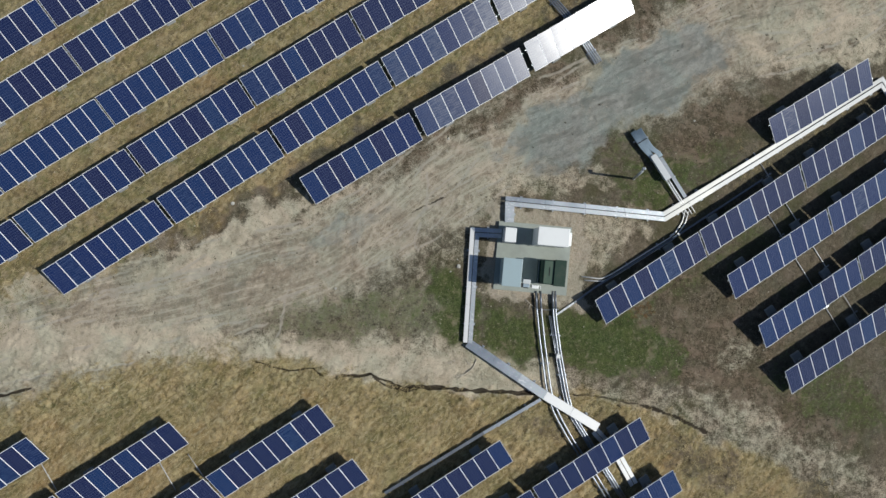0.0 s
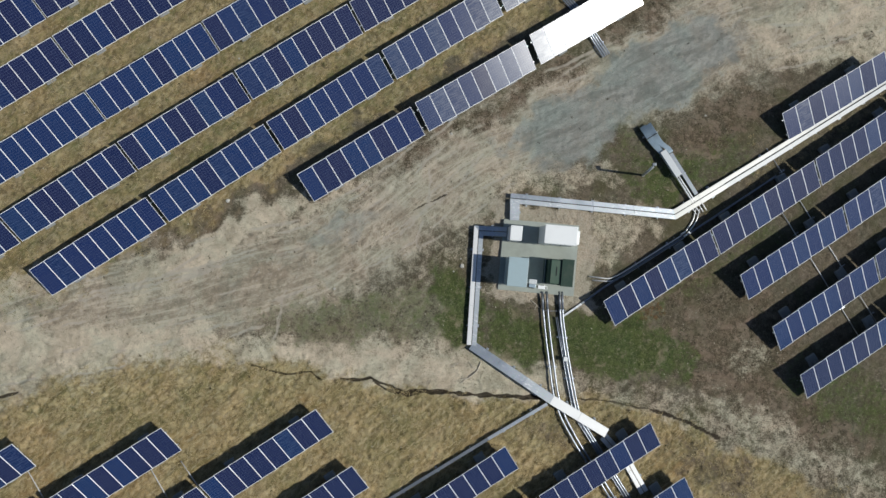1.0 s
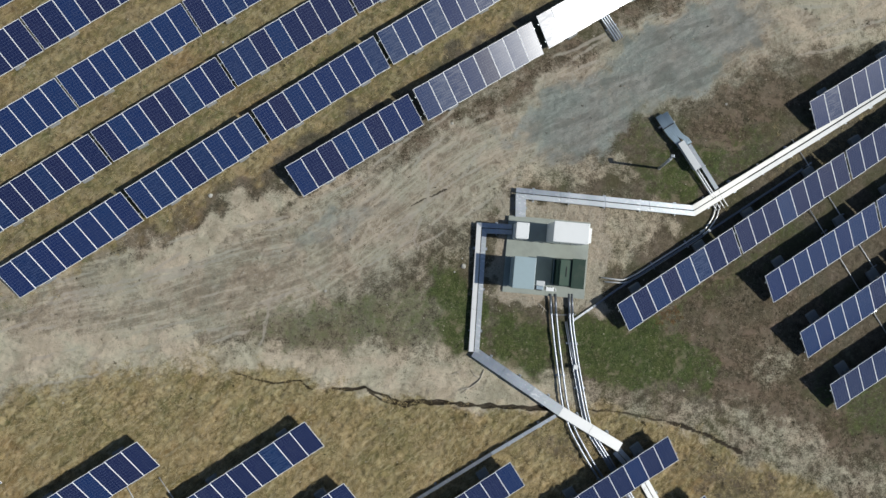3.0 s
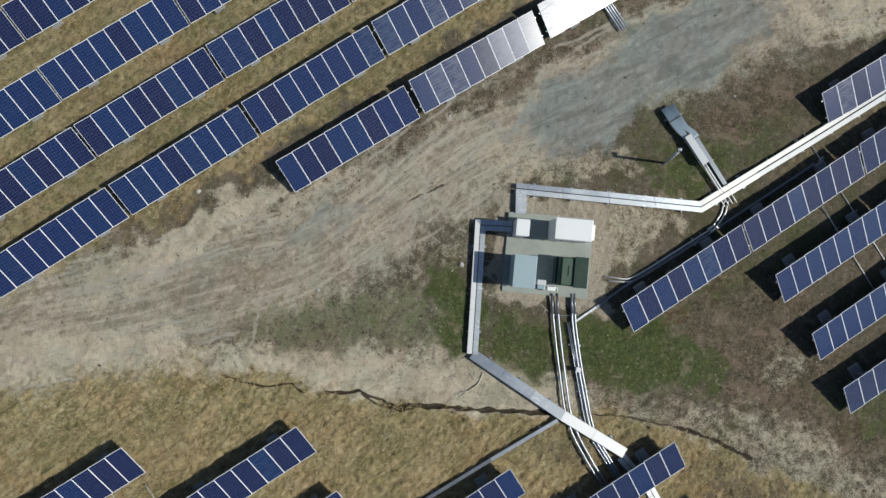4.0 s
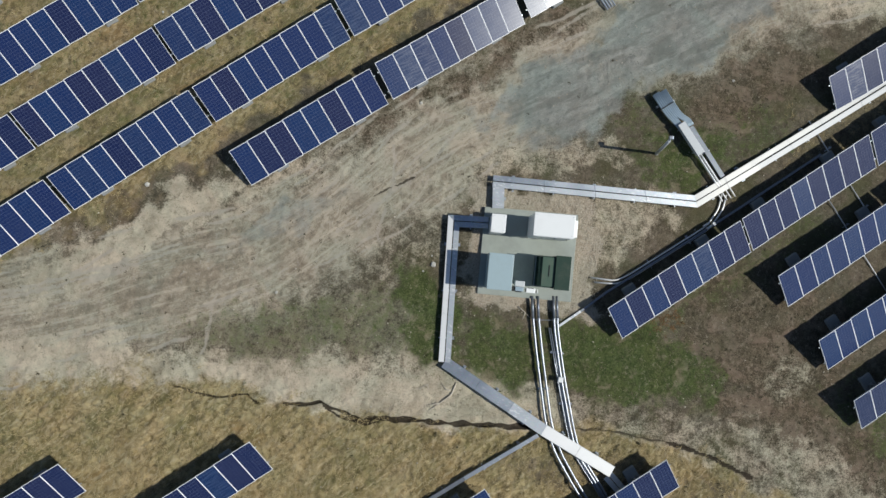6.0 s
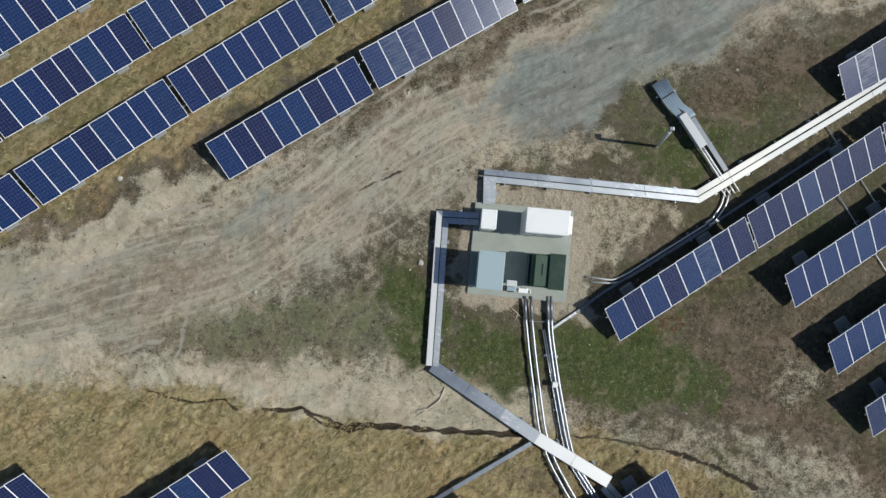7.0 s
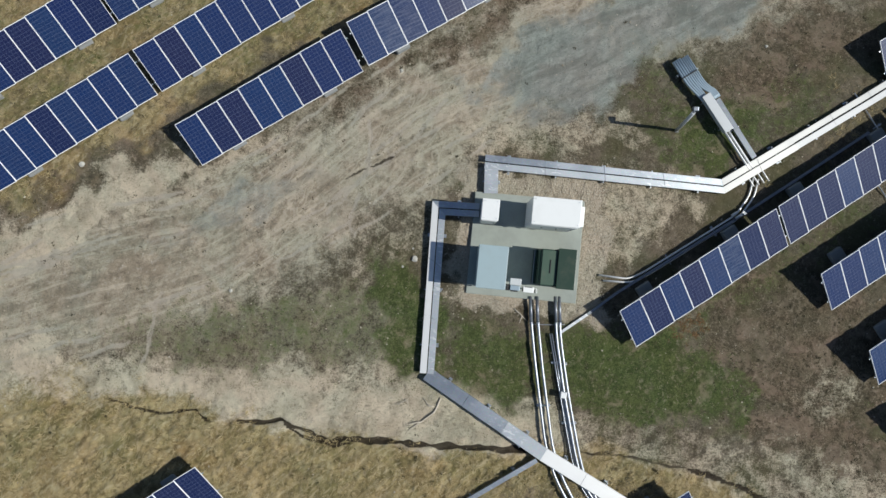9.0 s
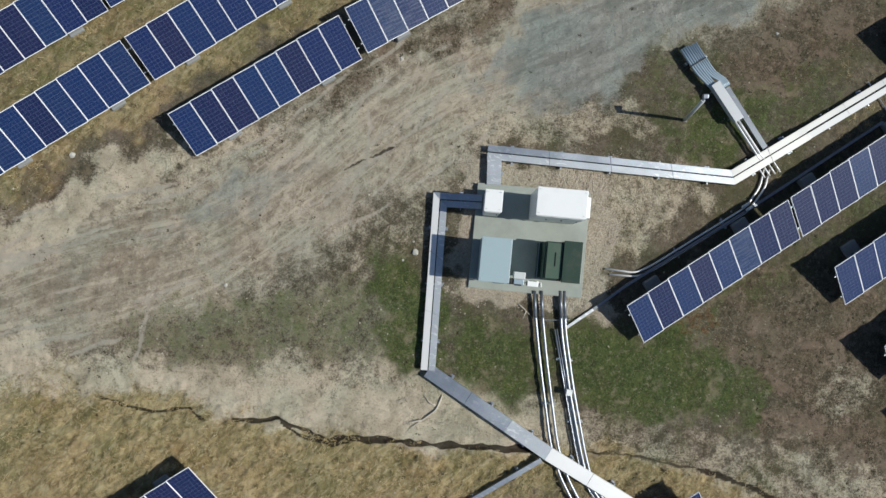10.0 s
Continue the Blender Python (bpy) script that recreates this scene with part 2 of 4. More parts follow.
SCUFFS = [[(-22.63, -3.35), (-19.46, -2.7), (-16.29, -1.86), (-11.88, -0.51)], [(-22.53, -3.0), (-19.36, -2.35), (-16.19, -1.51), (-11.78, -0.16)], [(-9.94, -2.75), (-10.19, -4.14), (-10.44, -5.65)], [(-1.00, 4.89), (-0.90, 2.98), (-1.24, 2.44), (-2.68, 0.81)], [(2.36, 6.02), (1.16, 4.36), (-0.04, 3.26), (-3.74, 0.54)], [(-1.36, 1.49), (-1.88, 0.55), (-1.60, -0.25)]]
RUTS = [-2.9, -2.3, -1.55, -0.7, 0.1, 0.75, 1.35, 2.0, 2.7]


def lateral(x, y, pts):
    """Like near_line, but with the side told by its sign."""
    best, out = np.full(x.shape, 1e9), np.zeros(x.shape)
    for (ax, ay), (bx, by) in zip(pts, pts[1:]):
        dx, dy = bx - ax, by - ay
        s = np.clip(((x - ax) * dx + (y - ay) * dy) / (dx * dx + dy * dy), 0, 1)
        d = np.hypot(x - ax - s * dx, y - ay - s * dy)
        side = np.sign((y - ay) * dx - (x - ax) * dy)
        out = np.where(d < best, d * side, out)
        best = np.minimum(best, d)
    return out


def rut_lines(x, y):
    """Wheel prints that wander along the track."""
    v = lateral(x, y, ROAD) + 0.35 * waves(x, y, 61, 14.0, 1) + 0.05 * waves(x, y, 62, 1.5, 2)
    lines = np.zeros(x.shape)
    for k, v0 in enumerate(RUTS):
        there = np.clip(0.35 + 1.1 * waves(x, y, 70 + k, 6.0, 3), 0, 1)
        drift = 0.22 * waves(x, y, 90 + k, 11.0, 1)
        lines = np.maximum(lines, there * np.exp(-(((v - v0 + drift) / 0.10) ** 2)))
    for pts in SCUFFS:
        d, _ = near_line(x + 0.1 * waves(x, y, 63, 1.2, 2), y + 0.1 * waves(x, y, 64, 1.2, 2), pts)
        lines = np.maximum(lines, 0.9 * np.exp(-((d / 0.11) ** 2)))
    return lines


def surfaces(x, y):
    """How much of each ground cover lies at a place."""
    fine = waves(x, y, 9, 1.6)
    wob = waves(x, y, 5, 7.0)
    x0, y0 = x, y
    x, y = x + 1.1 * waves(x, y, 51, 6.0) + 0.45 * waves(x, y, 52, 1.7), y + 0.8 * waves(x, y, 53, 6.0) + 0.4 * waves(x, y, 54, 1.7)
    road, _ = near_line(x, y, ROAD)
    road = ramp_down(road, 1.4, 4.8)
    top = np.interp(x, [-40, -27, -23, -19, -11.6, -7.9, -4.4, 2.5, 6, 11, 16.5, 22, 32], [-10, -8.9, -8.2, -7.6, -7.2, -7.9, -8.8, -9.5, -9.6, -10.1, -12.5, -14.7, -19])
    rim = np.interp(x, [-40, -28, -19, -12, -6.6, 0.7, 8, 13, 19, 25, 32], [-6, -4.6, -4.8, -5.5, -6.1, -6.2, -8.2, -8.8, -9.6, -12.6, -16])
    low = y0 + 0.35 * waves(x0, y0, 53, 5.0, 2) + 0.16 * waves(x0, y0, 54, 1.3)
    soft = np.interp(x, [-15, -9], [2.2, 1.0])
    bare = ramp_down(top - low, -0.75 * soft, 0.35 * soft) * ramp_down(y - rim, -1.0, 1.5) * (1 - 0.5 * ramp_down(-x, -9, -5))
    bare = np.maximum.reduce([
        bare, blob(x, y, -14, 0.4, 7, 1.1, 30), 0.7 * blob(x, y, -26.5, -2.8, 4, 1.0, 20), 0.75 * blob(x, y, -7.2, 3.0, 3.5, 0.5, 30),
        0.75 * blob(x, y, 26, 14.5, 6.5, 2.6, 5), 0.56 * blob(x, y, 22.5, -12.6, 9, 0.85, -27), 0.45 * blob(x, y, 10.4, -7.6, 0.9, 0.5), 0.4 * blob(x, y, 13.0, -7.4, 0.8, 0.5), 0.5 * blob(x, y, 19.5, -7.0, 2.0, 1.2), 0.55 * blob(x, y, 13.8, -2.6, 2.2, 0.6, 32), 0.66 * blob(x, y, 10.6, 0.8, 2.8, 1.7, 35), 0.56 * blob(x, y, 6.5, 4.5, 4.2, 1.1, 10), 0.5 * blob(x, y, 10.0, 4.7, 2.0, 0.9, -10), 0.54 * blob(x, y, -5.0, -4.6, 8.0, 2.4, 5), 0.42 * blob(x, y, -0.6, -1.2, 3.6, 1.6, 30), 0.75 * blob(x, y, -1.2, -6.1, 2.8, 0.8, -5), 0.4 * blob(x, y, 8, -8.3, 5, 0.8, -5)])
    gravel = np.maximum.reduce([0.8 * blob(x, y, 5.4, 7.3, 2.6, 1.1, 25), blob(x, y, 13.6, 11.3, 7.2, 2.3, 28), blob(x, y, 8.4, 7.8, 4.2, 2.3, 22), blob(x, y, 16.0, 13.2, 3.2, 2.2, 30), 0.55 * blob(x, y, -6.5, 0.9, 4.5, 0.9, 25)])
    green = np.maximum.reduce([
        blob(x, y, 11.2, -6.2, 4.6, 2.2, -14), 0.9 * blob(x, y, 4.6, -5.6, 2.6, 2.2), 0.95 * blob(x, y, 0.6, -3.6, 1.8, 3.0, 10), 0.55 * blob(x, y, -4.6, -4.3, 7.5, 1.9, 5), 0.8 * blob(x, y, 15.4, -7.6, 1.2, 1.0), 0.5 * blob(x, y, -9.5, -4.2, 3, 1.0, 5),
        0.85 * blob(x, y, 14.0, 4.2, 2.8, 1.9, 20), 0.55 * blob(x, y, 17.2, 5.6, 3.0, 1.6, 20), 0.45 * blob(x, y, 12.2, 6.6, 1.6, 1.2), 0.6 * blob(x, y, 26.5, -9.8, 5, 2.2, -20), 0.5 * blob(x, y, 17.5, -1.2, 6.5, 0.6, 32),
        0.35 * blob(x, y, -24, 0.8, 9, 0.7, 32), 0.4 * blob(x, y, -2, 10.6, 8, 0.6, 32), 0.3 * blob(x, y, -24, -10, 8, 1.0, 8), 0.46 * ramp_down(-(y - (5.2 + 0.64 * (x + 9.0))), -1.6, -0.2) * (0.6 + 0.5 * waves(x0, y0, 77, 5.0, 3))])
    straw = ramp_down(low - top, 0.1 * soft, 1.3 * soft) * ramp_down(x, 19, 28)
    straw = np.maximum(straw, 0.66 * ramp_down(-(y - (5.2 + 0.64 * (x + 9.0))), -0.6, 0.8) * ramp_down(x, 9, 14))
    straw = np.maximum(straw, 0.3 * blob(x, y, 24, 6.5, 7, 2.2, 32))
    brown = np.maximum.reduce([blob(x, y, 18.0, -5.2, 5.0, 4.2, -30), 0.5 * blob(x, y, 9.0, -11.6, 5.0, 1.6, -15), 0.55 * blob(x, y, 17.0, -14.0, 4.5, 1.6, -27), 0.8 * blob(x, y, 21, -10, 8, 1.6, -28), 0.6 * blob(x, y, -1.5, 6.6, 10.5, 0.9, 32), 0.52 * blob(x, y, -18, -0.4, 9, 0.9, 32), 0.8 * blob(x, y, 18.0, 8.0, 4.5, 2.0, 25), 0.7 * blob(x, y, 12.0, 15.4, 4, 1.2, 30), blob(x, y, 18.6, 16.8, 2.2, 0.9, 10), 0.6 * blob(x, y, 3, 4.8, 3, 1.0, 10)])
    damp = np.maximum.reduce([blob(x0, y0, 22.4, 14.0, 0.9, 0.55, -40), 0.9 * blob(x0, y0, 26.1, 13.9, 0.8, 0.35), 0.8 * blob(x0, y0, 28.3, 14.3, 0.5, 0.3, 30), blob(x0, y0, 18.3, 15.7, 1.4, 0.6, 15)])
    brown, bare = np.maximum(brown, damp), bare * (1 - 0.9 * damp)
    d, s = near_line(x, y, [(-7.6, 2.2), (12.6, 14.8)])
    band = ramp_down(d, 0.35, 1.1) * np.interp(s, [0, 0.2, 0.32, 0.7, 0.85], [0.2, 0.4, 0.75, 0.75, 0.45])
    brown, road, bare = np.maximum(brown, band), road * (1 - 0.85 * band), bare * (1 - 0.8 * band)
    brown = np.maximum(brown, 0.48 * blob(x, y, -12.6, 2.6, 3.4, 0.6, 32))
    apron = ramp_down(np.maximum(np.abs(x0 - 6.1) / 3.3, np.abs(y0 + 0.4) / 3.3) + 0.16 * wob + 0.12 * fine, 0.82, 1.12)
    cut = np.zeros(x.shape)
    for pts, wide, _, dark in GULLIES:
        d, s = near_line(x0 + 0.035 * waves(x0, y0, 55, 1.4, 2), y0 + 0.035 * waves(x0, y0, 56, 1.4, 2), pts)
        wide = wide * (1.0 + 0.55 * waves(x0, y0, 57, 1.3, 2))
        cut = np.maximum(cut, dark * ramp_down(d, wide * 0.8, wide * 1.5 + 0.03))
    return road, bare, gravel, green, straw, brown, apron, cut, rut_lines(x0, y0) * (1 - np.clip(1.5 * gravel, 0, 1)) * (1 - apron), lateral(x0, y0, ROAD) + 0.35 * waves(x0, y0, 61, 14.0, 1)


COVERS = ("road", "bare", "gravel", "green", "straw", "brown", "apron", "cut", "rut", "across")


def relief(x, y):
    z = ground_at(x, y) + 0.035 * waves(x, y, 21, 4.0, 4) + 0.018 * waves(x, y, 22, 0.9, 3)
    for pts, wide, deep, _ in GULLIES:
        d, s = near_line(x + 0.035 * waves(x, y, 55, 1.4, 2), y + 0.035 * waves(x, y, 56, 1.4, 2), pts)
        wide = np.maximum(0.05, wide * (1.0 + 0.55 * waves(x, y, 57, 1.3, 2)))
        z = z - deep * np.exp(-((d / wide) ** 2)) * (0.7 + 0.3 * waves(x, y, 58, 2.0, 2))
    return z - 0.035 * rut_lines(x, y) + 0.04 * np.clip(waves(x, y, 24, 0.5, 2), 0, 1)


def ground_material():
    k = Net("meadow_soil")
    at = k.coords()
    big, mid, fine = k.noise(at, 0.35, 6, 0.65), k.noise(at, 1.9, 8, 0.74, 0.12), k.noise(at, 12, 6, 0.78)
    speck = k.noise(at, 38, 4, 0.75)
    grit = k.math("ADD", k.math("MULTIPLY", mid, 0.45), k.math("MULTIPLY", fine, 0.55))
    strewn = k.noise(k.streaks(1.2, 0.72, 30), 1.5, 10, 0.76, 0.15)
    fibre = k.noise(k.streaks(0.26, 0.07, 42), 1.6, 5, 0.7, 0.6)
    vein = k.math("ABSOLUTE", k.math("SUBTRACT", k.noise(k.streaks(4.2, 1.1, 36), 0.8, 3, 0.5, 0.5), 0.5))
    vein = k.math("SUBTRACT", 1.0, k.step(vein, 0.006, 0.035))

    def edge(name, amount=0.7, lo=0.35, hi=0.65):
        push = k.math("MULTIPLY", k.math("SUBTRACT", k.math("ADD", k.math("MULTIPLY", mid, 0.55), k.math("MULTIPLY", fine, 0.45)), 0.5), amount * 2.4)
        return k.step(k.math("ADD", k.attr(name), push), lo, hi)

    def over(c, v, lo, hi, amount, color):
        return k.mix(k.math("MULTIPLY", k.step(v, lo, hi), amount), c, color)

    vein2 = k.math("ABSOLUTE", k.math("SUBTRACT", k.noise(k.streaks(2.6, 0.9, 58), 0.8, 3, 0.5, 0.5), 0.5))
    vein2 = k.math("SUBTRACT", 1.0, k.step(vein2, 0.004, 0.026))
    blot = k.noise(at, 0.9, 6, 0.62, 0.5)
    tuft = k.noise(at, 4.6, 6, 0.7, 0.3)
    huge = k.noise(at, 0.17, 4, 0.6, 0.4)
    clump = k.noise(k.streaks(0.5, 0.30, 60), 1.0, 5, 0.62, 0.4)
    turf = k.mix(k.step(grit, 0.41, 0.59), (0.098, 0.083, 0.056), (0.180, 0.152, 0.108))
    turf = over(turf, blot, 0.52, 0.68, 0.6, (0.205, 0.172, 0.134))
    turf = over(turf, fibre, 0.55, 0.70, 0.5, (0.29, 0.255, 0.20))
    turf = over(turf, tuft, 0.55, 0.62, 0.6, (0.27, 0.24, 0.18))
    turf = over(turf, tuft, 0.43, 0.36, 0.5, (0.068, 0.058, 0.037))
    turf = over(turf, big, 0.48, 0.64, 0.65, (0.092, 0.094, 0.043))
    turf = over(turf, mid, 0.44, 0.34, 0.6, (0.074, 0.061, 0.038))
    straw = k.mix(k.step(clump, 0.40, 0.58), (0.260, 0.200, 0.092), (0.490, 0.385, 0.198))
    straw = over(straw, fine, 0.50, 0.70, 0.45, (0.440, 0.370, 0.235))
    straw = over(straw, blot, 0.50, 0.64, 0.4, (0.440, 0.365, 0.225))
    straw = over(straw, tuft, 0.56, 0.63, 0.6, (0.560, 0.475, 0.310))
    straw = over(straw, tuft, 0.46, 0.38, 0.6, (0.105, 0.084, 0.044))
    straw = over(straw, clump, 0.56, 0.70, 0.45, (0.550, 0.460, 0.295))
    straw = over(straw, big, 0.47, 0.62, 0.45, (0.180, 0.164, 0.072))
    straw = over(straw, huge, 0.52, 0.62, 0.45, (0.300, 0.190, 0.080))
    straw = over(straw, huge, 0.47, 0.37, 0.5, (0.190, 0.178, 0.070))
    drills = k.noise(k.streaks(5.0, 0.55, 32.5), 0.9, 4, 0.55, 0.4)
    straw = over(straw, drills, 0.53, 0.63, 0.4, (0.150, 0.138, 0.054))
    straw = over(straw, drills, 0.46, 0.37, 0.4, (0.470, 0.370, 0.205))
    straw = over(straw, k.noise(k.streaks(0.55, 0.14, 38), 1.0, 5, 0.6, 0.4), 0.55, 0.64, 0.55, (0.580, 0.490, 0.320))
    straw = over(straw, k.noise(k.streaks(0.5, 0.13, 75), 1.0, 5, 0.6, 0.4), 0.56, 0.65, 0.5, (0.540, 0.450, 0.285))
    straw = over(straw, mid, 0.44, 0.34, 0.5, (0.090, 0.070, 0.036))
    green = k.mix(k.step(grit, 0.42, 0.58), (0.046, 0.072, 0.019), (0.106, 0.136, 0.043))
    green = over(green, blot, 0.53, 0.66, 0.8, (0.265, 0.228, 0.148))
    green = over(green, fine, 0.54, 0.70, 0.5, (0.200, 0.195, 0.120))
    green = over(green, tuft, 0.44, 0.36, 0.6, (0.034, 0.050, 0.014))
    green = over(green, tuft, 0.57, 0.63, 0.65, (0.270, 0.248, 0.165))
    green = over(green, mid, 0.45, 0.34, 0.6, (0.040, 0.066, 0.016))
    track = k.mix(k.step(k.math("ADD", k.math("MULTIPLY", strewn, 0.5), k.math("MULTIPLY", grit, 0.5)), 0.40, 0.60), (0.275, 0.236, 0.172), (0.560, 0.498, 0.384))
    track = over(track, blot, 0.51, 0.66, 0.5, (0.240, 0.195, 0.138))
    lane = k.n.new("ShaderNodeCombineXYZ")
    spot = k.n.new("ShaderNodeSeparateXYZ")
    k.l.new(at, spot.inputs[0])
    k.put(lane.inputs[0], k.math("MULTIPLY", k.attr("across"), 2.4)), k.put(lane.inputs[1], k.math("MULTIPLY", spot.outputs[0], 0.13))
    lanes = k.noise(lane.outputs[0], 1.0, 6, 0.62, 0.2)
    track = over(track, lanes, 0.51, 0.61, 0.75, (0.600, 0.545, 0.425))
    track = over(track, lanes, 0.47, 0.38, 0.6, (0.275, 0.236, 0.172))
    track = over(track, tuft, 0.55, 0.62, 0.6, (0.48, 0.44, 0.37))
    track = over(track, tuft, 0.44, 0.37, 0.45, (0.120, 0.104, 0.078))
    track = over(track, fibre, 0.56, 0.72, 0.6, (0.53, 0.485, 0.405))
    track = k.mix(k.math("MULTIPLY", k.math("MAXIMUM", vein, vein2), k.math("MULTIPLY", k.step(spot.outputs[0], -13.0, -4.0), 0.55)), track, (0.585, 0.53, 0.42))
    track = over(track, big, 0.54, 0.66, 0.4, (0.225, 0.222, 0.172))
    bare = k.mix(k.step(k.math("ADD", k.math("MULTIPLY", blot, 0.5), k.math("MULTIPLY", grit, 0.5)), 0.38, 0.60), (0.430, 0.376, 0.278), (0.690, 0.614, 0.470))
    bare = over(bare, mid, 0.56, 0.70, 0.5, (0.265, 0.220, 0.156))
    bare = over(bare, fine, 0.57, 0.70, 0.5, (0.195, 0.165, 0.118))
    bare = over(bare, tuft, 0.43, 0.36, 0.35, (0.150, 0.125, 0.085))
    brown = k.mix(k.step(grit, 0.42, 0.58), (0.074, 0.060, 0.039), (0.178, 0.142, 0.095))
    brown = over(brown, blot, 0.48, 0.62, 0.7, (0.255, 0.193, 0.142))
    brown = over(brown, fine, 0.55, 0.68, 0.5, (0.270, 0.222, 0.178))
    brown = over(brown, tuft, 0.56, 0.63, 0.65, (0.320, 0.258, 0.195))
    brown = over(brown, big, 0.54, 0.66, 0.45, (0.080, 0.080, 0.036))
    brown = over(brown, k.noise(at, 4.2, 4, 0.66), 0.57, 0.66, 0.6, (0.042, 0.036, 0.022))
    swirl = k.noise(k.streaks(3.6, 0.8, 27), 0.9, 5, 0.58, 0.8)
    stone = k.mix(k.step(strewn, 0.32, 0.68), (0.240, 0.258, 0.236), (0.375, 0.392, 0.358))
    stone = over(stone, swirl, 0.49, 0.60, 0.75, (0.190, 0.202, 0.180))
    stone = over(stone, swirl, 0.45, 0.36, 0.5, (0.420, 0.428, 0.385))
    stone = over(stone, fine, 0.55, 0.70, 0.4, (0.42, 0.43, 0.40))
    stone = over(stone, fine, 0.45, 0.36, 0.4, (0.140, 0.150, 0.135))
    stone = over(stone, big, 0.56, 0.70, 0.45, (0.330, 0.310, 0.260))
    chips = k.mix(k.cells(at, 20, "Color"), (0.400, 0.344, 0.262), (0.610, 0.545, 0.440))
    chips = over(chips, speck, 0.5, 0.72, 0.5, (0.165, 0.128, 0.085))
    chips = over(chips, mid, 0.54, 0.68, 0.5, (0.205, 0.165, 0.110))
    c = turf
    c = k.mix(edge("straw", 0.9, 0.15, 0.85), c, straw)
    c = k.mix(edge("brown", 0.7), c, brown)
    c = k.mix(k.math("MULTIPLY", edge("road", 1.0, 0.2, 0.9), 0.95), c, track)
    c = k.mix(k.math("MULTIPLY", edge("bare", 1.4, 0.25, 0.95), 0.95), c, bare)
    c = k.mix(k.math("MULTIPLY", edge("gravel", 0.8, 0.2, 0.95), 0.95), c, stone)
    c = k.mix(k.math("MULTIPLY", edge("green", 1.35, 0.3, 0.9), 0.92), c, green)
    c = k.mix(k.math("MULTIPLY", edge("rut", 0.5, 0.25, 0.7), 0.75), c, (0.49, 0.447, 0.372))
    c = k.mix(edge("apron", 0.6, 0.25, 0.75), c, chips)
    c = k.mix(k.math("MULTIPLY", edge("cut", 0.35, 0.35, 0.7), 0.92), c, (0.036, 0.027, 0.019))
    c = k.mix(1.0, c, k.mix(k.step(k.noise(at, 0.42, 5, 0.6, 0.6), 0.36, 0.64), (0.95, 0.99, 0.98), (1.04, 0.99, 0.98)), "MULTIPLY")
    c = over(c, k.noise(at, 9, 3, 0.6), 0.66, 0.73, 0.4, (0.080, 0.066, 0.042))
    high = k.math("ADD", k.math("MULTIPLY", fine, 1.0), k.math("ADD", k.math("MULTIPLY", speck, 0.4), k.math("ADD", k.math("MULTIPLY", strewn, 0.5), k.math("MULTIPLY", fibre, 0.3))))
    k.bump(high, 1.0, 0.10)
    return k.end(c, 0.95, 0.0, 0.2)


gx, gy = spaced(-33, 33, 0.11, 1500), spaced(-20, 20, 0.11, 1500)
gy = np.unique(np.concatenate([gy, np.arange(-10.2, -7.2, 0.04)]).round(4))
px, py = np.meshgrid(gx, gy)
px, py = px.ravel(), py.ravel()
FIELD = surfaces(px, py)
pz = relief(px, py) + FIELD[4] * (0.07 * waves(px, py, 26, 0.75, 2) + 0.04 * waves(px, py, 27, 2.2, 2))
cols, rows_n = len(gx), len(gy)
corner = (np.arange(rows_n - 1)[:, None] * cols + np.arange(cols - 1)).ravel()
sheet = bpy.data.meshes.new("ground")
sheet.vertices.add(len(px))
sheet.vertices.foreach_set("co", np.stack([px, py, pz], 1).ravel())
quads = np.stack([corner, corner + 1, corner + cols + 1, corner + cols], 1)
sheet.loops.add(quads.size)
sheet.loops.foreach_set("vertex_index", quads.ravel())
sheet.polygons.add(len(quads))
sheet.polygons.foreach_set("loop_start", np.arange(0, quads.size, 4))
sheet.polygons.foreach_set("use_smooth", np.ones(len(quads), bool))
sheet.update(calc_edges=True)
for name, values in zip(COVERS, FIELD):
    layer = sheet.attributes.new(name, "FLOAT", "POINT")
    layer.data.foreach_set("value", values.astype(np.float32))
HEIGHT, FIELD = pz.reshape(rows_n, cols), [f.reshape(rows_n, cols) for f in FIELD]


def cell_of(x, y):
    i, j = np.clip(np.searchsorted(gx, x) - 1, 0, cols - 2), np.clip(np.searchsorted(gy, y) - 1, 0, rows_n - 2)
    return i, j, (x - gx[i]) / (gx[i + 1] - gx[i]), (y - gy[j]) / (gy[j + 1] - gy[j])


def land(x, y):
    """Height of the finished ground sheet."""
    i, j, u, v = cell_of(x, y)
    return (HEIGHT[j, i] * (1 - u) + HEIGHT[j, i + 1] * u) * (1 - v) + (HEIGHT[j + 1, i] * (1 - u) + HEIGHT[j + 1, i + 1] * u) * v


def covers_at(x, y):
    i, j, _, _ = cell_of(x, y)
    return [f[j, i] for f in FIELD]


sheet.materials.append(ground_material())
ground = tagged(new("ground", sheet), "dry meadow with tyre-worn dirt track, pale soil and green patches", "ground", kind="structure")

# ---- solar tables ----
TILT, LONG, WIDE, STEP, TOP = 22.0, 1.956, 0.996, 1.010, 1.10
COS, SIN = math.cos(radians(TILT)), math.sin(radians(TILT))


def module_frame():
    """Extruded rim of one module, 38 mm deep."""
    bm = bmesh.new()
    for w, l, x, y in ((WIDE, 0.018, 0, LONG / 2 - 0.009), (WIDE, 0.018, 0, -LONG / 2 + 0.009), (0.016, LONG - 0.036, WIDE / 2 - 0.008, 0), (0.016, LONG - 0.036, -WIDE / 2 + 0.008, 0)):
        box((w, l, 0.038), (x, y, -0.034), 0.002, bm=bm)
    return mesh_of("module_frame", bm, ALU)


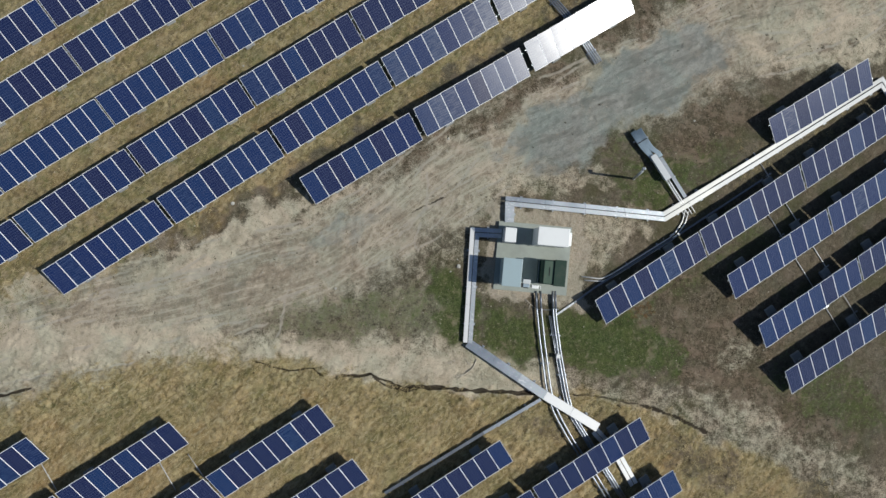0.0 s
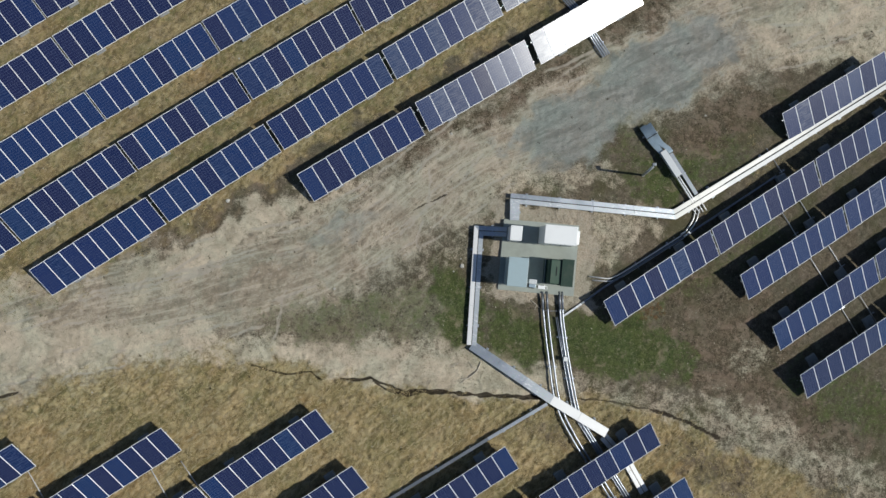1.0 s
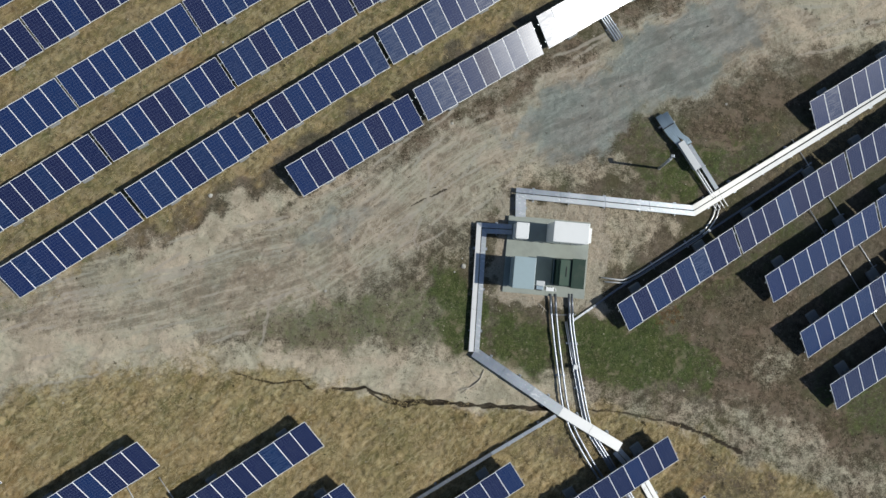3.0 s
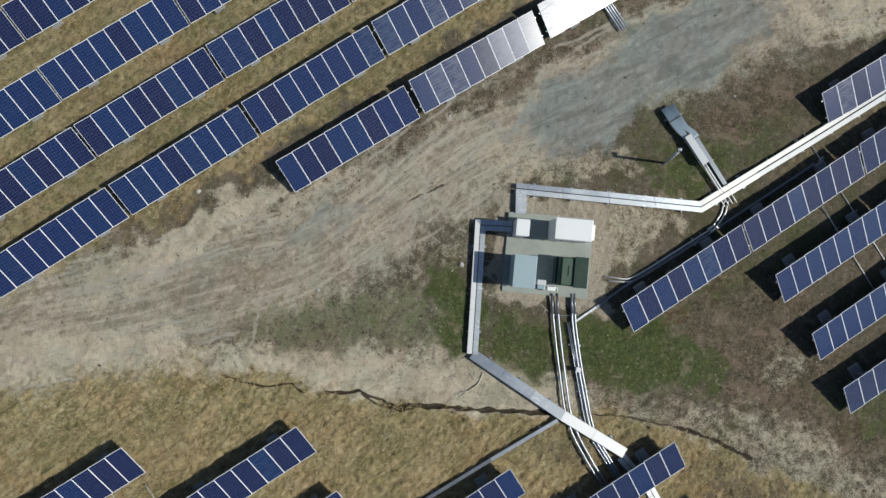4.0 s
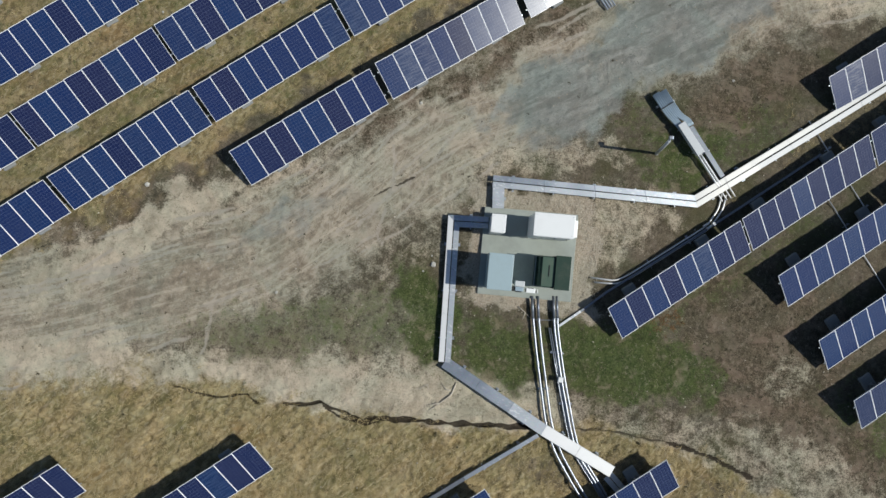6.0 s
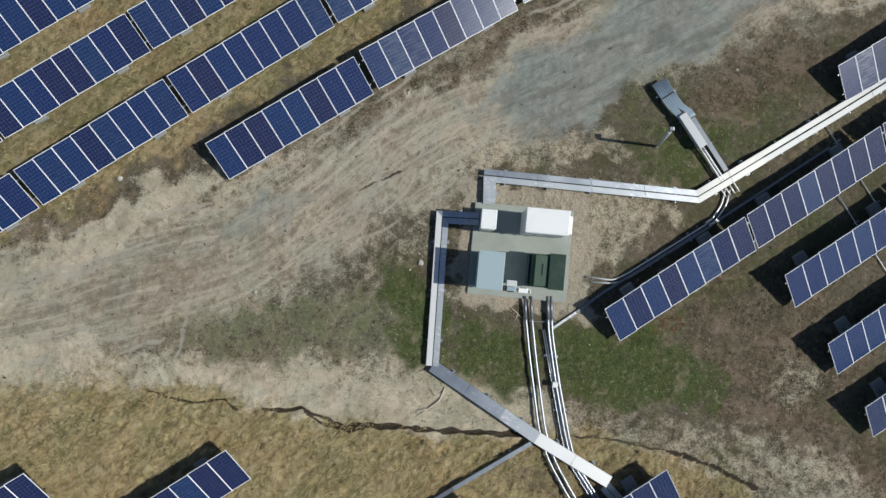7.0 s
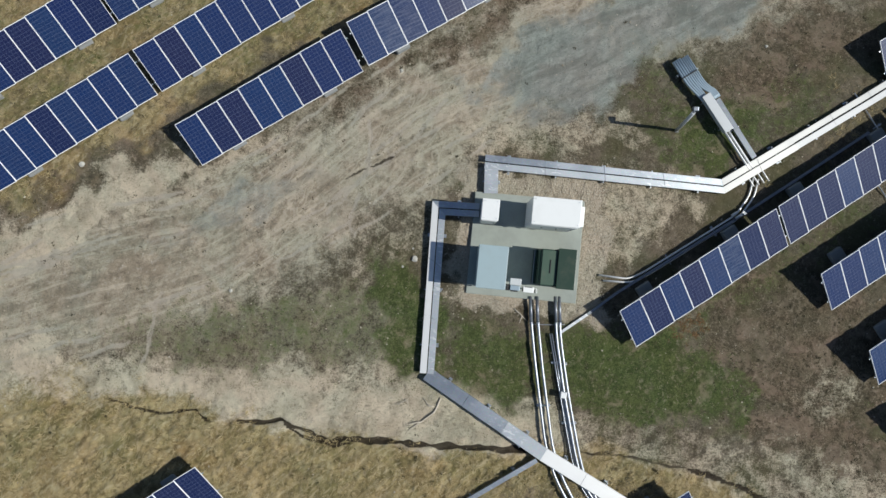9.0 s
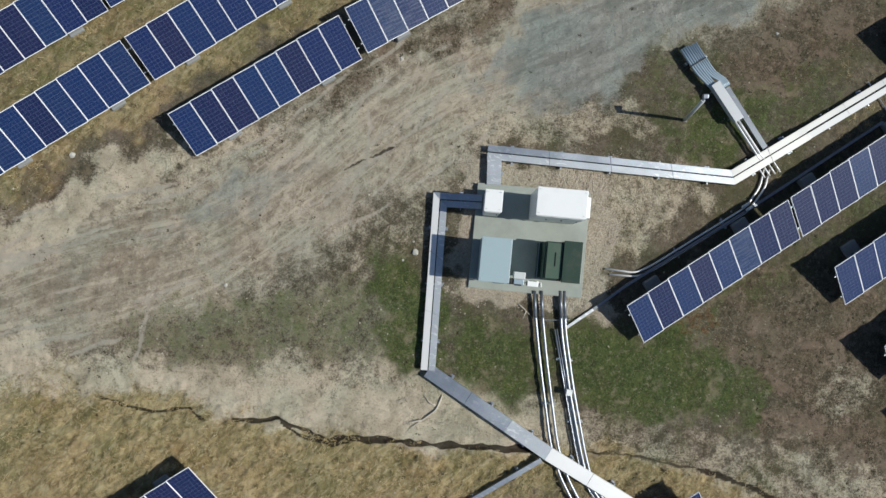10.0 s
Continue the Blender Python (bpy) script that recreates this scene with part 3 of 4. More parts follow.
def module_glass(cells):
    bm = bmesh.new()
    w, l = WIDE / 2 - 0.0165, LONG / 2 - 0.0185
    layer = bm.loops.layers.uv.new("grid")
    top = [bm.verts.new((x, y, 0.0)) for x, y in ((-w, -l), (w, -l), (w, l), (-w, l))]
    low = [bm.verts.new((v.co.x, v.co.y, -0.006)) for v in top]
    bm.faces.new(top)
    bm.faces.new(low[::-1])
    for i in range(4):
        bm.faces.new((low[i], low[(i + 1) % 4], top[(i + 1) % 4], top[i]))
    for f in bm.faces:
        for c in f.loops:
            c[layer].uv = (c.vert.co.x / 0.1600 + 3, c.vert.co.y / 0.1588 + 6)
    return mesh_of("glass", bm, cells)


FRAME = module_frame()
GLASS, NAVY_GLASS, WAVY_GLASS = module_glass(CELLS), module_glass(NAVY_CELLS), module_glass(WAVY_CELLS)


def table_pose(x, y, turn, lift=0.0, lean=0.0):
    """Stands a table so that its high edge begins over (x, y) and follows the ground."""
    ex, ey = x + 8.06 * math.cos(radians(turn)), y + 8.06 * math.sin(radians(turn))
    z0, z1 = float(ground_at(x, y)), float(ground_at(ex, ey))
    return pose(x, y, z0 + lift + 4.03 * math.sin(radians(lean)), 0, lean - math.degrees(math.atan2(z1 - z0, 8.06)), turn)


def solar_table():
    table = thing("solar_table", "row table of eight blue solar panels on ballasted steel frame", "solar panel", "solar tables")
    slope = pose(0, 0, TOP, TILT, 0, 0)
    for i in range(8):
        m = slope @ pose(STEP * i + WIDE / 2, -LONG / 2, random.uniform(-0.003, 0.003), random.uniform(-0.5, 0.5), random.uniform(-0.45, 0.45), -1.3)
        f = part("solar_module", FRAME, ALU, table, m=m)
        part("glass", GLASS, CELLS, f)
    for y in (-0.45, -1.5):
        bm = box((8.24, 0.045, 0.03), (4.04, y, -0.066), 0.004)
        box((8.02, 0.01, 0.05), (4.03, y, -0.117), bm=bm)
        box((8.02, 0.045, 0.008), (4.03, y, -0.125), bm=bm)
        part("purlin", bm, STEEL, table, m=slope)
    for x in (1.75, 6.35):
        block = box((0.66, 2.06, 0.44), (x, -0.825, -0.26), 0.06)
        part("ballast_block", block, BALLAST, table)
        for y in (-0.3, -1.5):
            top = TOP + y / COS * SIN - 0.12
            bm = box((0.07, 0.07, top - 0.2), (x, y, 0.2), 0.006)
            box((0.2, 0.16, 0.012), (x, y, 0.22), bm=bm)
            part("post", bm, STEEL, table)
        brace = tube([(x + 0.05, -1.42, 0.3), (x + 0.05, -0.32, TOP - 0.28)], 0.02, 6)
        part("brace", brace, STEEL, table)
        beam = box((0.06, 1.7, 0.06), (x, -0.97, -0.19), 0.004)
        part("tilt_beam", beam, STEEL, table, m=slope)
    return table


TABLE_ROWS = [  # first high corner, heading, tables
    (-9.04, 4.33, 31.9, 8.35, 3), (-24.84, -1.47, 33.0, 8.28, 5), (-33.70, -2.62, 32.7, 8.22, 6), (-35.70, 0.63, 32.5, 8.17, 5),
    (-37.86, 4.04, 32.5, 8.17, 4), (-39.7, 7.10, 32.5, 8.17, 4), (9.60, -3.35, 33.0, 8.18, 4), (21.44, 8.53, 31.3, 8.2, 1),
    (18.27, -1.76, 32.6, 8.18, 3), (20.26, -4.98, 32.8, 8.18, 3), (21.96, -7.96, 31.7, 8.18, 3),
]
TABLE_ENDS = [  # last high corner, heading, tables
    (-25.49, -11.66, 32.4, 2), (-16.81, -10.74, 32.4, 3), (-7.74, -9.71, 32.9, 3), (-5.57, -13.04, 32.6, 2), (3.56, -11.99, 32.4, 3), (12.44, -10.69, 32.0, 3), (14.52, -14.0, 32.0, 2),
]
NAVY_SHARE = (0.0, 0.1, 1.0, 0.15, 1.0, 0.5, 0.6, 0.2, 0.5, 0.3, 0.6)  # dark modules among blue ones, row by row
places = []
for n, (x, y, turn, step, count) in enumerate(TABLE_ROWS):
    for i in range(count):  # fixed leans are tuned to steer sun glare on the glass
        lean = (0.1, 2.7, 1.75)[i] if n == 0 else random.uniform(-0.25, 0.25) + (0.9 if n == 1 and i > 2 else -2.0 if n == 7 else 0.0)
        navy = 0.85 if random.random() < NAVY_SHARE[n] else 0.04 if n == 0 else 0.12
        places.append(((x + i * step * math.cos(radians(turn)), y + i * step * math.sin(radians(turn)), turn, 0.10 if n == 6 else 0.0, lean), navy, 0.45 if n < 2 and i else 0.05))
for x, y, turn, count in TABLE_ENDS:
    for i in range(count):
        reach = 8.06 + i * 8.25
        places.append(((x - reach * math.cos(radians(turn)), y - reach * math.sin(radians(turn)), turn, 0.0, random.uniform(-0.25, 0.25)), random.choice((0.25, 0.8, 0.8)), 0.05))
first = solar_table()
for i, (place, navy, wavy) in enumerate(places):
    table = first if i == 0 else copy_thing(first, table_pose(*place))
    if i == 0:
        first.matrix_world = table_pose(*place)
    for glass in [g for f in table.children for g in f.children]:
        pick = random.random()
        glass.data = WAVY_GLASS if pick < wavy else NAVY_GLASS if pick < wavy + (1 - wavy) * navy else GLASS

# ---- concrete pad and switchgear ----
PAD_TURN, PAD_X, PAD_Y = -5.1, 5.87, -0.63
PAD_Z = float(ground_at(PAD_X, PAD_Y)) + 0.24
pad = tagged(new("equipment_pad", mesh_of("equipment_pad", box((4.76, 4.44, 0.6), (0, 0, -0.6), 0.02), PAD)), "pale cast concrete equipment pad on a gravel apron", "concrete pad")
pad.matrix_world = pose(PAD_X, PAD_Y, PAD_Z, 0, 0, PAD_TURN)


def on_pad(x, y, up=0.0):
    return pose(x, y, PAD_Z + up, 0, 0, PAD_TURN)


def cabinet(name, label, x, y, size, body_mat, doors, side_step=0.0, lifted=0.06):
    """Steel enclosure: plinth, body, overhanging roof lid, hinged doors with handles."""
    w, d, h = size
    c = thing(name, label, "electrical cabinet", at=on_pad(x, y))
    part("plinth", box((w - 0.06, d - 0.06, lifted), (0, 0, 0)), BLACK, c)
    part("body", box((w - 0.04, d - 0.04, h - lifted - 0.05), (0, 0, lifted), 0.012), body_mat, c)
    lid = box((w, d, 0.05), (0, 0, h - 0.05), 0.018)
    part("roof", lid, body_mat, c)
    for lx in (-w / 2 + 0.1, w / 2 - 0.1):
        for ly in (-d / 2 + 0.1, d / 2 - 0.1):
            bm = tube(rounded([(lx - 0.03, ly, h - 0.005), (lx - 0.03, ly, h + 0.04), (lx + 0.03, ly, h + 0.04), (lx + 0.03, ly, h - 0.005)], 0.02, 3), 0.006, 6)
            part("lifting_eye", bm, STEEL, c)
    step = (w - 0.1) / doors
    for i in range(doors):
        dx = -w / 2 + 0.05 + step * (i + 0.5)
        door = part("door", box((step - 0.02, 0.025, h - lifted - 0.2), (dx, -d / 2 - 0.004, lifted + 0.06), 0.006), body_mat, c)
        part("handle", box((0.03, 0.03, 0.16), (dx + step / 2 - 0.09, -d / 2 - 0.03, h * 0.5), 0.006), BLACK, door)
    if side_step:
        part("side_hood", box((side_step, d * 0.74, h * 0.86), (w / 2 + side_step / 2 - 0.02, -d * 0.06, lifted), 0.015), body_mat, c)
        for k in range(7):
            part("louvre", box((0.02, d * 0.55, 0.04), (w / 2 + side_step - 0.015, -d * 0.06, 0.5 + 0.16 * k), 0.004), body_mat, c)
    return c


cabinet("inverter_cabinet", "large white steel inverter cabinet standing on the concrete pad", 6.80, 0.68, (1.92, 1.10, 2.35), WHITE, 3, 0.2)
cabinet("control_cabinet", "small white steel control cabinet on the concrete pad", 4.24, 0.82, (0.70, 0.88, 1.8), WHITE, 1)
cabinet("switchgear_cabinet", "pale blue-grey switchgear cabinet with flat lid on the pad", 4.30, -1.49, (1.18, 1.72, 2.05), PALE, 2)

trafo = thing("transformer", "dark green pad-mounted transformer with lower terminal compartment", "transformer", at=on_pad(6.95, -1.53))
part("tank", box((0.70, 1.60, 1.5), (0.39, 0, 0.02), 0.015), GREEN, trafo)
part("tank_lid", box((0.74, 1.64, 0.05), (0.39, 0, 1.52), 0.015), GREEN, trafo)
part("terminal_compartment", box((0.64, 1.50, 1.40), (-0.31, 0, 0.02), 0.012), GREEN, trafo)
hood = part("compartment_hood", box((0.62, 1.42, 0.05), (-0.30, 0.0, 1.425), 0.015), GREEN_LID, trafo, "weathered lighter green hood")
part("hinge_bar", box((0.035, 0.55, 0.03), (-0.26, 0.05, 1.475), 0.006), BLACK, hood)
part("hinge_bar", box((0.03, 1.3, 0.03), (0.0, 0.0, 1.47), 0.006), BLACK, hood)
for s in (-0.36, 0.36):
    door = part("door", box((0.03, 0.70, 1.08), (-0.645, s, 0.08), 0.008), GREEN_LID, trafo)
    part("handle", box((0.035, 0.03, 0.14), (-0.675, s * 0.2, 0.6), 0.006), BLACK, door)
part("cable_box", box((0.12, 1.44, 0.5), (-0.74, 0, 0.0), 0.012), GREEN, trafo)
part("door_rail", box((0.03, 1.46, 0.03), (-0.80, 0, 0.49), 0.004), STEEL, trafo)


meter = thing("isolator_switch", "grey isolator boxes on a low steel stand at the pad edge", "isolator", at=on_pad(5.55, -2.18))
for lx, ly in ((-0.3, 0.1), (0.5, -0.22), (-0.35, -0.22)):
    part("leg", box((0.05, 0.05, 0.62), (lx, ly, 0), 0.004), STEEL, meter)
part("housing", box((0.46, 0.28, 0.36), (-0.20, 0.06, 0.60), 0.015), GREY_BOX, meter)
part("lower_housing", box((0.40, 0.20, 0.26), (-0.20, -0.20, 0.60), 0.012), BLUE_PIPE, meter)
part("shutter", box((0.14, 0.26, 0.20), (-0.48, -0.20, 0.60), 0.01), BLACK, meter)
part("fuse_carrier", box((0.30, 0.06, 0.10), (-0.22, -0.33, 0.66), 0.008), BLACK, meter)
breaker = part("breaker_box", box((0.46, 0.24, 0.26), (0.36, -0.22, 0.62), 0.02), WHITE, meter, "white breaker box")
part("hinge", box((0.05, 0.20, 0.03), (0.12, -0.22, 0.87), 0.006), BLACK, breaker)
part("hinge", box((0.30, 0.025, 0.03), (0.36, -0.115, 0.87), 0.006), BLACK, breaker)
part("latch", box((0.06, 0.14, 0.06), (0.62, -0.26, 0.74), 0.01), BLACK, breaker)
part("switch_lever", tube(rounded([(0.60, -0.16, 0.70), (0.70, -0.14, 0.80), (0.72, -0.34, 0.80)], 0.05, 3), 0.022, 8), WHITE, meter)


# ---- cable trays and conduits ----
def offset_run(pts, side):
    """A run of ground points shifted sideways, with mitred corners."""
    out = []
    for i, p in enumerate(pts):
        p = Vector(p)
        a = (p - Vector(pts[i - 1])).normalized() if i else None
        b = (Vector(pts[i + 1]) - p).normalized() if i < len(pts) - 1 else None
        a, b = a or b, b or a
        n = Vector((-a.y, a.x)) + Vector((-b.y, b.x))
        n = n.normalized() / max(0.3, n.normalized().dot(Vector((-a.y, a.x))))
        out.append(p + n * side)
    return out


def cover_strip(a0, a1, b0, b1, up, deep=0.10):
    """One straight cover between two edges, folded down at both sides; up: heights over ground at the start and the end."""
    bm = bmesh.new()
    tops = []
    for (p, u) in ((a0, up[0]), (b0, up[0]), (b1, up[1]), (a1, up[1])):
        tops.append(Vector((p.x, p.y, float(ground_at(p.x, p.y)) + u)))
    t = [bm.verts.new(p) for p in tops]
    q = [bm.verts.new(p - Vector((0, 0, deep))) for p in tops]
    bm.faces.new(t), bm.faces.new(q[::-1])
    for i in range(4):
        bm.faces.new((q[i], q[(i + 1) % 4], t[(i + 1) % 4], t[i]))
    bmesh.ops.recalc_face_normals(bm, faces=bm.faces)
    bmesh.ops.bevel(bm, geom=list(bm.edges), offset=0.006, segments=1, affect="EDGES")
    return bm


def cable_tray(label, pts, heights, width, halves, mats, posts=True, panel=2.4, slot=0.044):
    """Covered trough on short posts. halves: two covers with a slot between them, or one."""
    tray = thing("cable_tray", label, "cable tray", "covered cable trays")
    edges = [(-width / 2, -slot / 2), (slot / 2, width / 2)] if halves else [(-width / 2, width / 2)]
    for lo, hi in edges:
        a, b = offset_run(pts, lo), offset_run(pts, hi)
        for i in range(len(pts) - 1):
            n = max(1, round((Vector(pts[i + 1]) - Vector(pts[i])).length / panel))
            for j in range(n):
                s0, s1 = j / n + (0.0 if j == 0 else 0.002 / n), (j + 1) / n - (0.0 if j == n - 1 else 0.002 / n)
                up = [heights[i] + (heights[i + 1] - heights[i]) * s + random.uniform(-0.006, 0.006) for s in (s0, s1)]
                bm = cover_strip(a[i].lerp(a[i + 1], s0), a[i].lerp(a[i + 1], s1), b[i].lerp(b[i + 1], s0), b[i].lerp(b[i + 1], s1), up)
                part("cover", bm, mats[i][lo > 0] if isinstance(mats[i], tuple) else mats[i], tray)
    for i in range(len(pts) - 1):
        p, q = Vector(pts[i]), Vector(pts[i + 1])
        d = (q - p).normalized()
        n = max(1, round((q - p).length / 2.1))
        turn = math.degrees(math.atan2(d.y, d.x))
        for j in range(n if posts else 0):
            s = (j + 0.5) / n
            at, up = p.lerp(q, s), heights[i] + (heights[i + 1] - heights[i]) * s - 0.1
            z = float(ground_at(at.x, at.y))
            bm = box((0.05, width + 0.16, 0.05), (0, 0, up - 0.055), 0.004)
            for side in (-1, 1):
                box((0.05, 0.05, up - 0.02), (0, side * (width / 2 + 0.03), -0.06), 0.004, bm=bm)
                box((0.16, 0.16, 0.03), (0, side * (width / 2 + 0.03), -0.02), bm=bm)
            part("trestle", bm, STEEL, tray, m=pose(at.x, at.y, z, 0, 0, turn))
    return tray


# BRIGHT and ZINC are zinc with some sun glare put into the base colour.
BRIGHT = painted("bright_glare_zinc", (0.58, 0.58, 0.56), 0.36, 0.80, 0.08, 3.0)
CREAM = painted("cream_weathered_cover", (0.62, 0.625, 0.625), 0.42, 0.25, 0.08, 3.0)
ZINC = painted("pale_zinc_with_glare", (0.84, 0.84, 0.83), 0.48, 0.5, 0.06, 3.0)
cable_tray("pale folded cable tray rising off the concrete pad", [(4.36, 1.70), (4.39, 2.78)], [0.31, 0.3], 0.60, False, [WORN])
# The brighter zinc past the bend helps imitate sun glare there.
cable_tray("twin galvanised cable tray raised on short trestles, glare-bright past its bend", [(4.10, 3.10), (14.60, 2.12), (17.90, 4.09)],
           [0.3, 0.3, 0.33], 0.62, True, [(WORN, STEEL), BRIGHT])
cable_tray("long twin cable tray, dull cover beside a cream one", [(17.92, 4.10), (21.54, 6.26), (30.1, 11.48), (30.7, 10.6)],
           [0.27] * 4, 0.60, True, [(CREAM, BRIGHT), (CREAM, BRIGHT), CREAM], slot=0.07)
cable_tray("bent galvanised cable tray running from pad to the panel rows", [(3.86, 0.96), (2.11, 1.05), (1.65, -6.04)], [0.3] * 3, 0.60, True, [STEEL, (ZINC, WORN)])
# Paler zinc from stretch to stretch imitates sun glare growing towards the end.
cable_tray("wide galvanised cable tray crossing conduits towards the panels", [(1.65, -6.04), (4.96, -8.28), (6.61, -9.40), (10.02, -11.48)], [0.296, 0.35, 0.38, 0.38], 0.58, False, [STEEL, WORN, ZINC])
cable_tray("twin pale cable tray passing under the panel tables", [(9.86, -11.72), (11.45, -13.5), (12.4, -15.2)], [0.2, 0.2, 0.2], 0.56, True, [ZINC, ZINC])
# Far stretch darker: grey sheet, with some table shade put into its colour.
cable_tray("narrow grey cable tray branching along a panel row", [(6.34, -9.68), (2.66, -11.78), (-3.6, -15.5)], [0.26, 0.24, 0.22], 0.20, False, [STEEL, DULL_SHADED])
# Past the sunlit first stretch, darker zinc puts panel shade into the colour.
cable_tray("narrow grey cable tray in the shade of a panel row", [(7.37, -4.33), (8.57, -3.53), (9.9, -2.57), (15.08, 0.60), (21.5, 4.7)], [0.12] * 5, 0.12, False, [WORN, DULL_SHADED, DULL_SHADED, DULL_SHADED], posts=False)


def conduit(label, runs, radius, group="conduits", bend=0.35, clamps=2.2, mat=None):
    """Parallel pipes: each run is (points, height)."""
    c = thing("conduit", label, "conduit", group)
    for pts, up in runs:
        p = rounded(on_ground(pts, up), bend)
        part("pipe", tube(p, radius, 10), mat or PIPE, c)
    pts, up = runs[0]
    last = runs[-1][0]
    for i in range(len(pts) - 1):
        p, q, r, s = Vector(pts[i]), Vector(pts[i + 1]), Vector(last[min(i, len(last) - 2)]), Vector(last[min(i + 1, len(last) - 1)])
        n = int((q - p).length / clamps)
        for j in range(n):
            f = (j + 0.5) / n
            a, b = p.lerp(q, f), r.lerp(s, f)
            if (b - a).length < 0.05 or (b - a).length > 1.6:
                b = a + Vector((-(q - p).y, (q - p).x)).normalized() * 0.12
            d, mid = b - a, (a + b) / 2
            bar = box((d.length + 0.3, 0.05, 0.04), (0, 0, up - radius - 0.042), 0.004)
            for side in (-1, 1):
                box((0.09, 0.12, up - radius + 0.06), (side * (d.length / 2 + 0.08), 0, -0.10), 0.01, bm=bar)
            part("support", bar, STEEL, c, m=pose(mid.x, mid.y, float(ground_at(mid.x, mid.y)), 0, 0, math.degrees(math.atan2(d.y, d.x))))
    return c


def shifted(pts, dx, dy=0.0):
    return [(x + dx, y + dy) for x, y in pts]


WEST = [(6.08, -2.75), (6.12, -3.85), (6.29, -5.68), (6.72, -9.14), (7.15, -10.5), (8.15, -12.3), (9.55, -14.4), (10.9, -16.6)]
EAST = [(7.08, -2.75), (7.12, -4.45), (7.44, -6.84), (7.91, -9.49), (8.20, -10.6), (9.10, -12.0), (10.45, -14.25), (11.8, -16.4)]
conduit("pair of grey steel conduits low over the grass", [(WEST, 0.2), (shifted(WEST, 0.29), 0.2)], 0.060, bend=0.6)
conduit("pair of thick grey steel conduits running side by side", [(shifted(EAST, 0.08), 0.2), (shifted(EAST, 0.25), 0.2)], 0.060, bend=0.6)
THIN = [(6.93, -4.35)] + shifted(EAST[2:], -0.10)
conduit("pair of thin grey conduits leading through a junction box", [(THIN, 0.16), (shifted(THIN, 0.09), 0.16)], 0.028, bend=0.6)
for run in (WEST, shifted(WEST, 0.29), shifted(EAST, 0.08), shifted(EAST, 0.25)):
    sleeve = thing("conduit_sleeve", "dark steel sleeve on a conduit leaving the concrete pad", "conduit", "conduit sleeves")
    a, b = on_ground([run[0], (run[1][0], -3.86)], 0.2)
    part("sleeve", tube([a, b], 0.072, 12), DULL_SHADED, sleeve)
    part("end_ring", tube([b, b + (b - a).normalized() * 0.05], 0.080, 12), STEEL, sleeve)
jb = thing("junction_box", "small white junction box clamped on conduits", "junction box", at=pose(7.47, -6.92, float(ground_at(7.47, -6.92)) + 0.25, 0, 0, -8))
part("housing", box((0.26, 0.26, 0.16), (0, 0, 0), 0.015), WHITE, jb)
part("cover", box((0.23, 0.23, 0.02), (0, 0, 0.16), 0.006), WHITE, jb)
LOOP = [(9.11, -1.81), (10.40, -1.98), (11.10, -1.66), (15.24, 0.88), (15.88, 1.77), (16.08, 2.6)]
conduit("pair of pale conduits bending along a panel row", [(LOOP, 0.09), ([(9.30, -2.05), (10.48, -2.14), (11.2, -1.84), (15.34, 0.70), (16.1, 1.7), (16.32, 2.5)], 0.07)], 0.042, bend=0.3, mat=ZINC)
for k in range(2):
    fit_at = (15.02 + 0.18 * k, 0.84 - 0.12 * k)
    cp = thing("pipe_coupling", "pale steel coupling sleeve on a conduit", "coupling", "couplings")
    a = Vector((*fit_at, float(ground_at(*fit_at)) + 0.16))
    part("sleeve", tube([a, a + Vector((0.26, 0.16, 0))], 0.065, 12), ZINC, cp)

# bundle that rises out of the gravel and runs to the long junction trough
along, across = Vector((0.53, -0.848)), Vector((0.848, 0.53))
runs = []
for k in range(4):
    a = Vector((12.46, 7.66)) + across * 0.105 * k
    b = a + along * 1.25
    c = Vector((13.72, 6.0)) + across * 0.075 * k
    runs.append(([a, b, c, c + along * 0.2], 0.34 + 0.01 * k))
conduit("fan of four bluish conduits rising from the gravel", runs, 0.05, bend=0.3, clamps=0.9, mat=BLUE_PIPE)
runs = []
for k in range(4):
    a = Vector((12.86, 7.84)) + across * 0.088 * k
    b = a + along * 1.5
    c = Vector((14.18, 6.28)) + across * 0.07 * k
    runs.append(([a, b, c, c + along * 0.3], 0.34 + 0.01 * k))
conduit("fan of four grey conduits beside the junction trough", runs, 0.048, bend=0.3, clamps=0.9, mat=BLUE_PIPE)
strap = thing("pipe_strap", "black steel strap across a fan of conduits", "strap")
a = Vector((12.98, 6.98))
part("bar", box((0.80, 0.05, 0.05), (0, 0, 0.39), 0.006), BLACK, strap, m=pose(a.x + 0.17, a.y + 0.11, float(ground_at(a.x, a.y)), 0, 0, 32))
for s in (-0.36, 0.36):
    part("leg", box((0.04, 0.04, 0.44), (a.x + 0.17 + 0.848 * s, a.y + 0.11 + 0.53 * s, float(ground_at(a.x, a.y)) - 0.06), 0.004), BLACK, strap)
trough = thing("junction_trough", "long pale grey junction trough on legs above grass", "junction trough", at=pose(14.34, 5.36, float(ground_at(14.34, 5.36)), 0, 0, -57.5))
part("housing", box((1.84, 0.38, 0.26), (0, 0, 0.26), 0.012), GREY_BOX, trough)
part("lid", box((1.88, 0.41, 0.025), (0, 0, 0.52), 0.008), GREY_BOX, trough, "pale grey sheet-steel lid")
for lx in (-0.7, 0.7):
    for ly in (-0.14, 0.14):
        part("leg", box((0.05, 0.05, 0.36), (lx, ly, -0.09), 0.004), STEEL, trough)
cable_tray("grey ladder tray beside the junction trough", [(14.42, 6.02), (16.05, 3.42)], [0.36, 0.30], 0.26, False, [DULL_SHADED], panel=1.5)
runs = []
